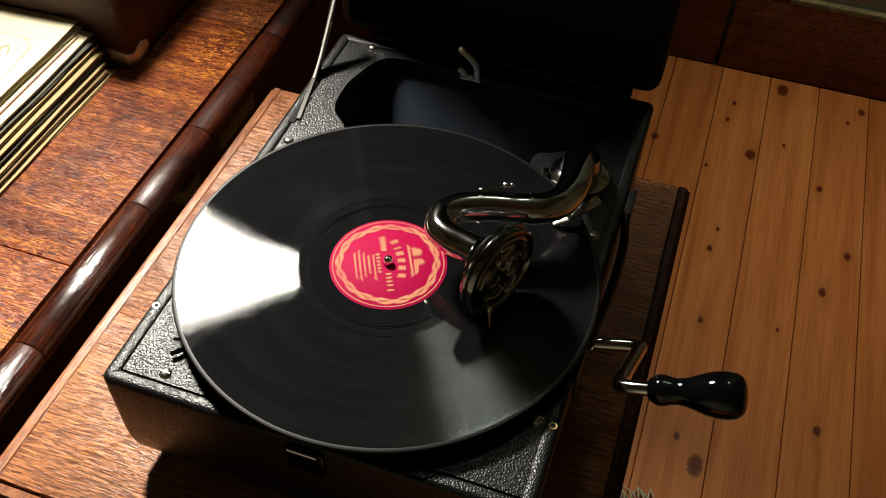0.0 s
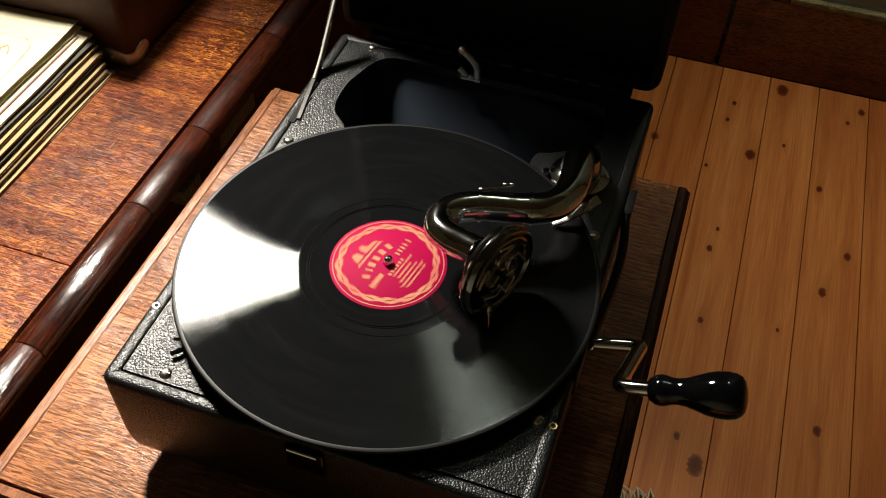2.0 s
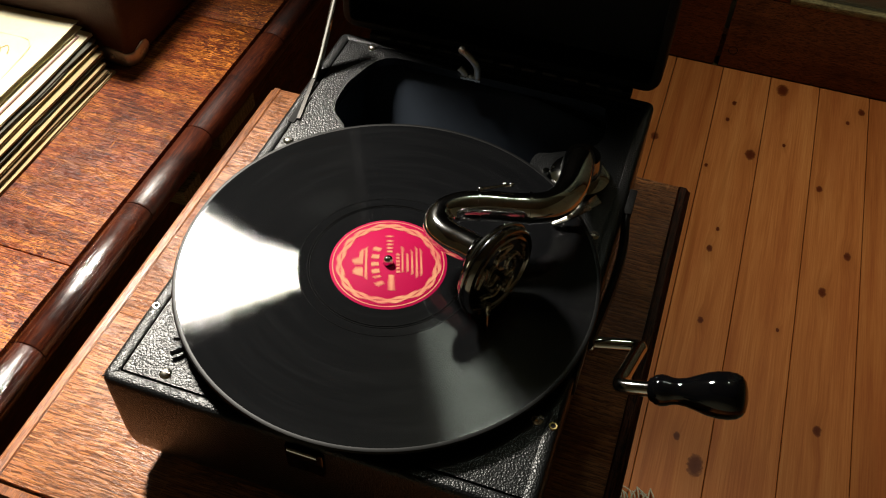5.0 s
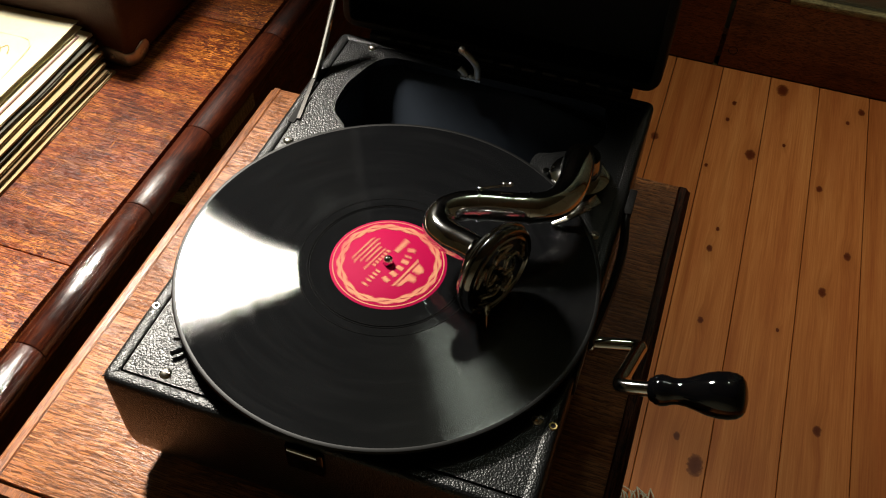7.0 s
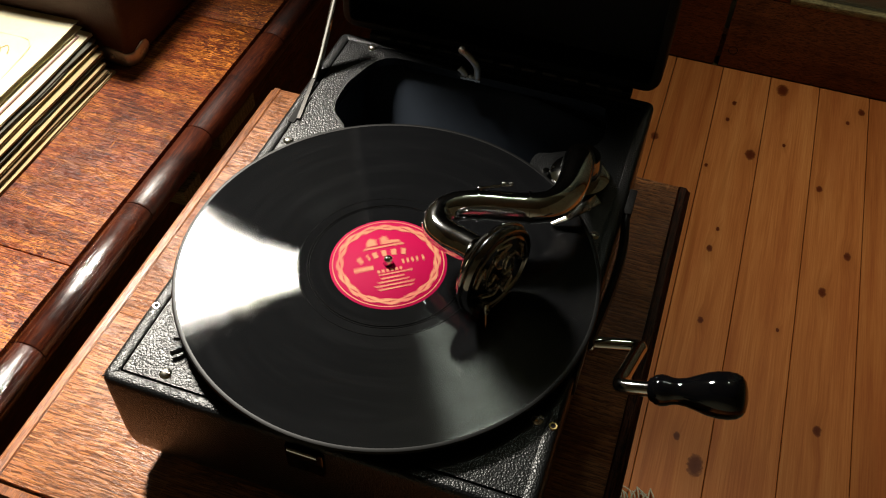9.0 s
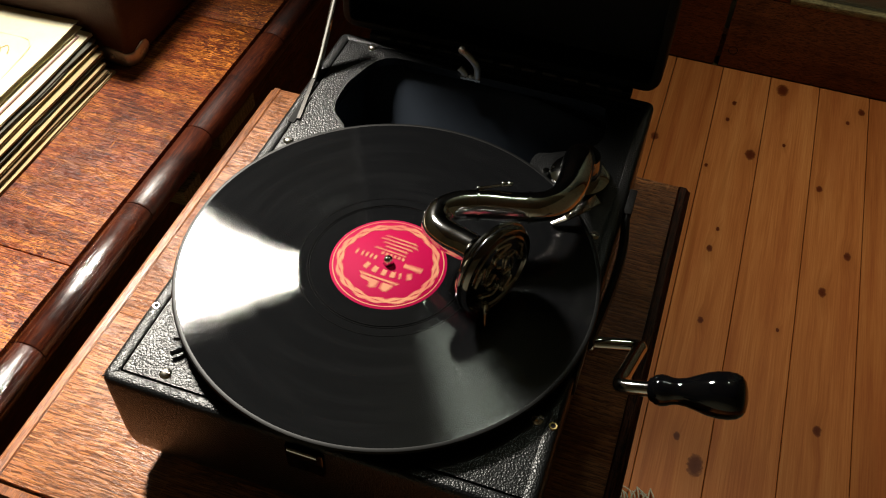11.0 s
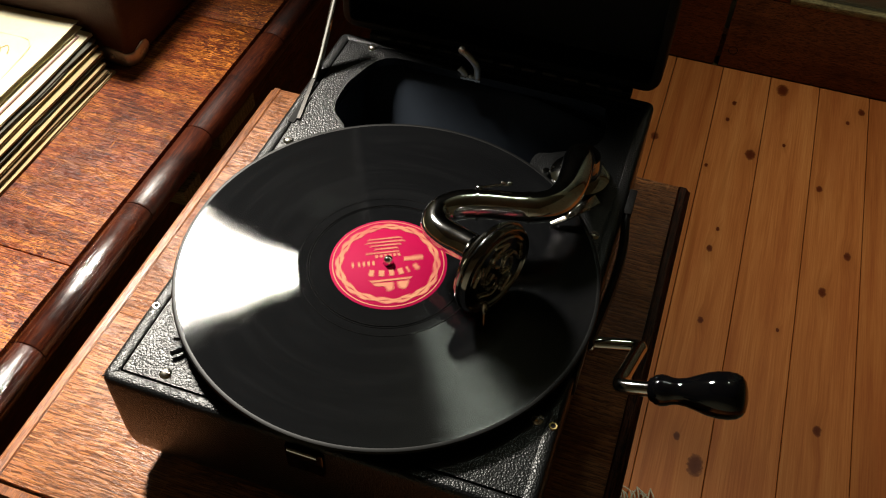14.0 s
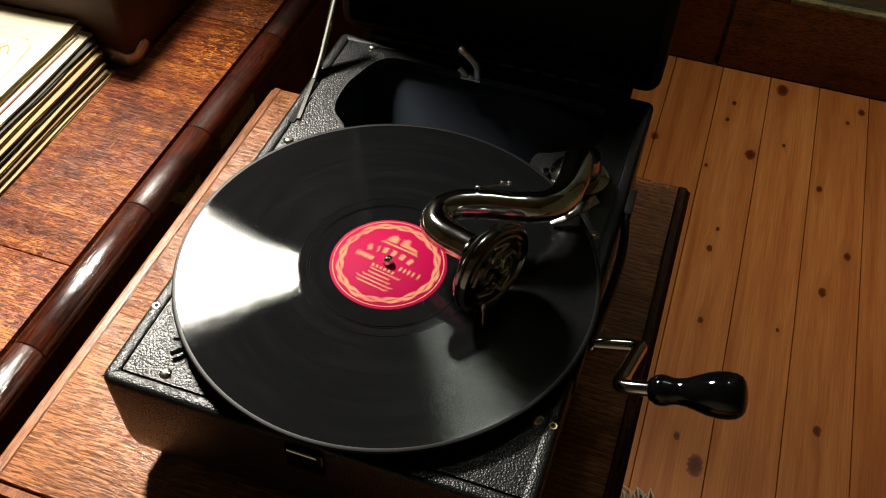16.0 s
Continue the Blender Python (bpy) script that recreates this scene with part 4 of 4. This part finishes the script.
made = [sleeve(*row[:5], size=row[5], turn=row[6], lift=row[7], label_text=row[8]) for row in stack]


def sheet_bar(x0, x1, y0, y1, z, skew=0.0):
    bm = bmesh.new()
    top = [bm.verts.new(q) for q in ((x0, y0, z), (x1, y0, z), (x1 + skew, y1, z), (x0 + skew, y1, z))]
    bot = [bm.verts.new(q.co - Vector((0, 0, 0.0004))) for q in top]
    bm.faces.new(top), bm.faces.new(bot)
    for i in range(4):
        bm.faces.new((top[i], top[(i + 1) % 4], bot[(i + 1) % 4], bot[i]))
    return bm


s2 = 0.130
part("ruled_line", sheet_bar(s2 - 0.0105, s2 - 0.0085, -s2 + 0.01, s2 - 0.012, 0.0049), "ink", made[7], local=True, smooth=False)
part("ruled_line", sheet_bar(-s2 + 0.01, s2 - 0.0085, s2 - 0.012, s2 - 0.0105, 0.0049), "ink", made[7], local=True, smooth=False)



def on_top(x, y):
    """Height of the top sleeve's upper face at a place on it."""
    u, v = x / 0.260 + 0.5, y / 0.260 + 0.5
    return 0.0053 + 0.004 * (5 * max(0, u - 0.55) ** 2 + 3.2 * max(0.0, u + v - 1.6) ** 2)


def inked(points, r, mat):
    pts = spline([(x, y, on_top(x, y)) for x, y in points], 5)
    return part("printed_line", tube(pts, r, 6, flat=0.3), mat, made[8], local=True)


inked([(-0.10, 0.086), (0.0635, 0.088), (0.096, 0.087), (0.104, 0.081), (0.109, 0.074), (0.112, 0.045), (0.114, 0.0), (0.114, -0.09)], 0.0004, "ink_faint")
for dx, dy in ((0.0, 0.0), (0.0075, 0.0035), (0.0150, 0.0070)):
    inked([(0.066 + dx, 0.058 + dy), (0.070 + dx, 0.064 + dy), (0.075 + dx, 0.060 + dy), (0.079 + dx, 0.052 + dy)], 0.0006, "ink_gold")

# ---- a second portable case on the desk ----
chest = thing("portable_case", (-0.58, 0.45, TABLE), "closed dark brown leathercloth case with metal corners on the desk", "case")
part("case_body", shell(-0.7755, -0.3940, 0.2605, 0.617, 0.010, [(0.012, TABLE + 0.002), (0.003, TABLE + 0.004), (0.0, TABLE + 0.010), (0.0, TABLE + 0.091), (0.002, TABLE + 0.095)]), "brown_leather", chest)
part("case_lid", shell(-0.7755, -0.3940, 0.2605, 0.617, 0.010, [(0.002, TABLE + 0.0955), (0.0, TABLE + 0.097), (0.0, TABLE + 0.108), (0.004, TABLE + 0.113), (0.02, TABLE + 0.115)]), "brown_leather", chest)


def lobe(at, across, out, k=1.0):
    """One scalloped plate of the corner cap, from the corner edge along across, proud along out."""
    o, a, n = Vector(at), Vector(across), Vector(out)
    pts = [(0.0, 0.0), (0.010, 0.0), (0.020, 0.003), (0.0245, 0.008), (0.0245, 0.013), (0.0210, 0.0180), (0.0145, 0.0200), (0.007, 0.0185), (0.0, 0.0165)]
    pts = [(u * k, w * 1.04) for u, w in pts]
    bm = bmesh.new()
    back = [bm.verts.new(o + a * u + Vector((0, 0, w))) for u, w in pts]
    rim = [bm.verts.new(o + n * 0.0010 + a * (0.0095 * k + (u - 0.0095 * k) * 0.97) + Vector((0, 0, 0.012 + (w - 0.012) * 0.97))) for u, w in pts]
    top = [bm.verts.new(o + n * 0.0020 + a * (0.0095 * k + (u - 0.0095 * k) * 0.75) + Vector((0, 0, 0.012 + (w - 0.012) * 0.75))) for u, w in pts]
    for p, q in ((back, rim), (rim, top)):
        for i in range(len(pts)):
            j = (i + 1) % len(pts)
            bm.faces.new((p[i], p[j], q[j], q[i]))
    bm.faces.new(top), bm.faces.new(back)
    return bm


corner = part("metal_corner", shell(-0.4150, -0.3925, 0.2590, 0.2815, 0.011, [(0.003, TABLE + 0.0008), (0.0004, TABLE + 0.003), (0.0, TABLE + 0.006), (0.0, TABLE + 0.0155), (0.001, TABLE + 0.0172), (0.003, TABLE + 0.0175)], seg=6), "cap_metal", chest, "worn nickel corner cap")
for at, across, out, k in (((-0.4030, 0.2604, TABLE + 0.001), (-1, 0, 0), (0, -1, 0), 1.30), ((-0.3939, 0.2675, TABLE + 0.001), (0, 1, 0), (1, 0, 0), 1.05)):
    part("corner_plate", lobe(at, across, out, k), "cap_metal", corner)
    q = Vector(at) + Vector(across) * 0.011 * k + Vector((0, 0, 0.0095)) + Vector(out) * 0.0018
    part("rivet", lathe([(0.0046, -0.0004), (0.0042, 0.0008), (0.0030, 0.0008), (0.0026, 0.0002), (0.0018, 0.0010), (0, 0.0014)], along(q, q + Vector(out)), 20), "cap_metal", corner)

# ---- rug with a yarn fringe on the floor ----
rug = thing("rug", (0.55, -0.1, 0), "woven greyish rug with a loose yarn fringe", "rug")
part("weave", box(0.235, 1.0, -0.6, 0.300, 0.0005, 0.007, 0.002), "rug", rug)
rng = random.Random(7)
bm = bmesh.new()
x = 0.238
while x < 0.99:
    y, n = 0.298, rng.uniform(0.018, 0.034)
    a = rng.uniform(-0.9, 0.9)
    q = [(x, y, 0.005), (x + 0.3 * n * math.sin(a), y + 0.4 * n, 0.007 + rng.uniform(0, 0.004)), (x + n * math.sin(a), y + n * math.cos(a), 0.002 + rng.uniform(0, 0.003))]
    tube(spline(q, 4), 0.0011, 6, bm=bm)
    x += rng.uniform(0.0025, 0.007)
tagged(part("fringe", bm, "fringe", rug, "loose pale yarn fringe"), kind="stuff")

# ---- floor boards ----
pitch, x = 0.1055, 0.1400 - 0.1055 * 19
mesh_of = None
while x < RX1:
    if mesh_of is None:
        first = part("plank", box(-pitch / 2 + 0.0006, pitch / 2 - 0.0006, RY0, RY1 - 0.0005, -0.021, 0.0, 0.0008, 1), "pine", floor, local=True)
        first.location = (x + pitch / 2, 0, 0)
        mesh_of = first.data
    else:
        ob = new("plank", mesh_of)
        ob.parent = floor
        ob.location = (x + pitch / 2, 0, 0)
    x += pitch


# ---- what moves: the record and turntable at 78 turns a minute, the arm drawn slowly inwards ----
RPM, START = 78.2, 297.0


def motions():
    rows, rows2 = [], []
    for i in range(161):
        t = i / 10
        a = START - RPM * 6 * t
        rows.append((t, pose(0, 0, REC, 0, 0, a)))
        rows2.append((t, pose(0, -0.06, REC - TABLE, 0, 0, a)))
    walk(disc, rows)
    walk(platter, rows2)
    walk(arm, [(t, pose(PX, PY - 0.06, TOP - TABLE, 0, 0, -1.6 * t / 16)) for t in (0, 4, 8, 12, 16)])


motions()
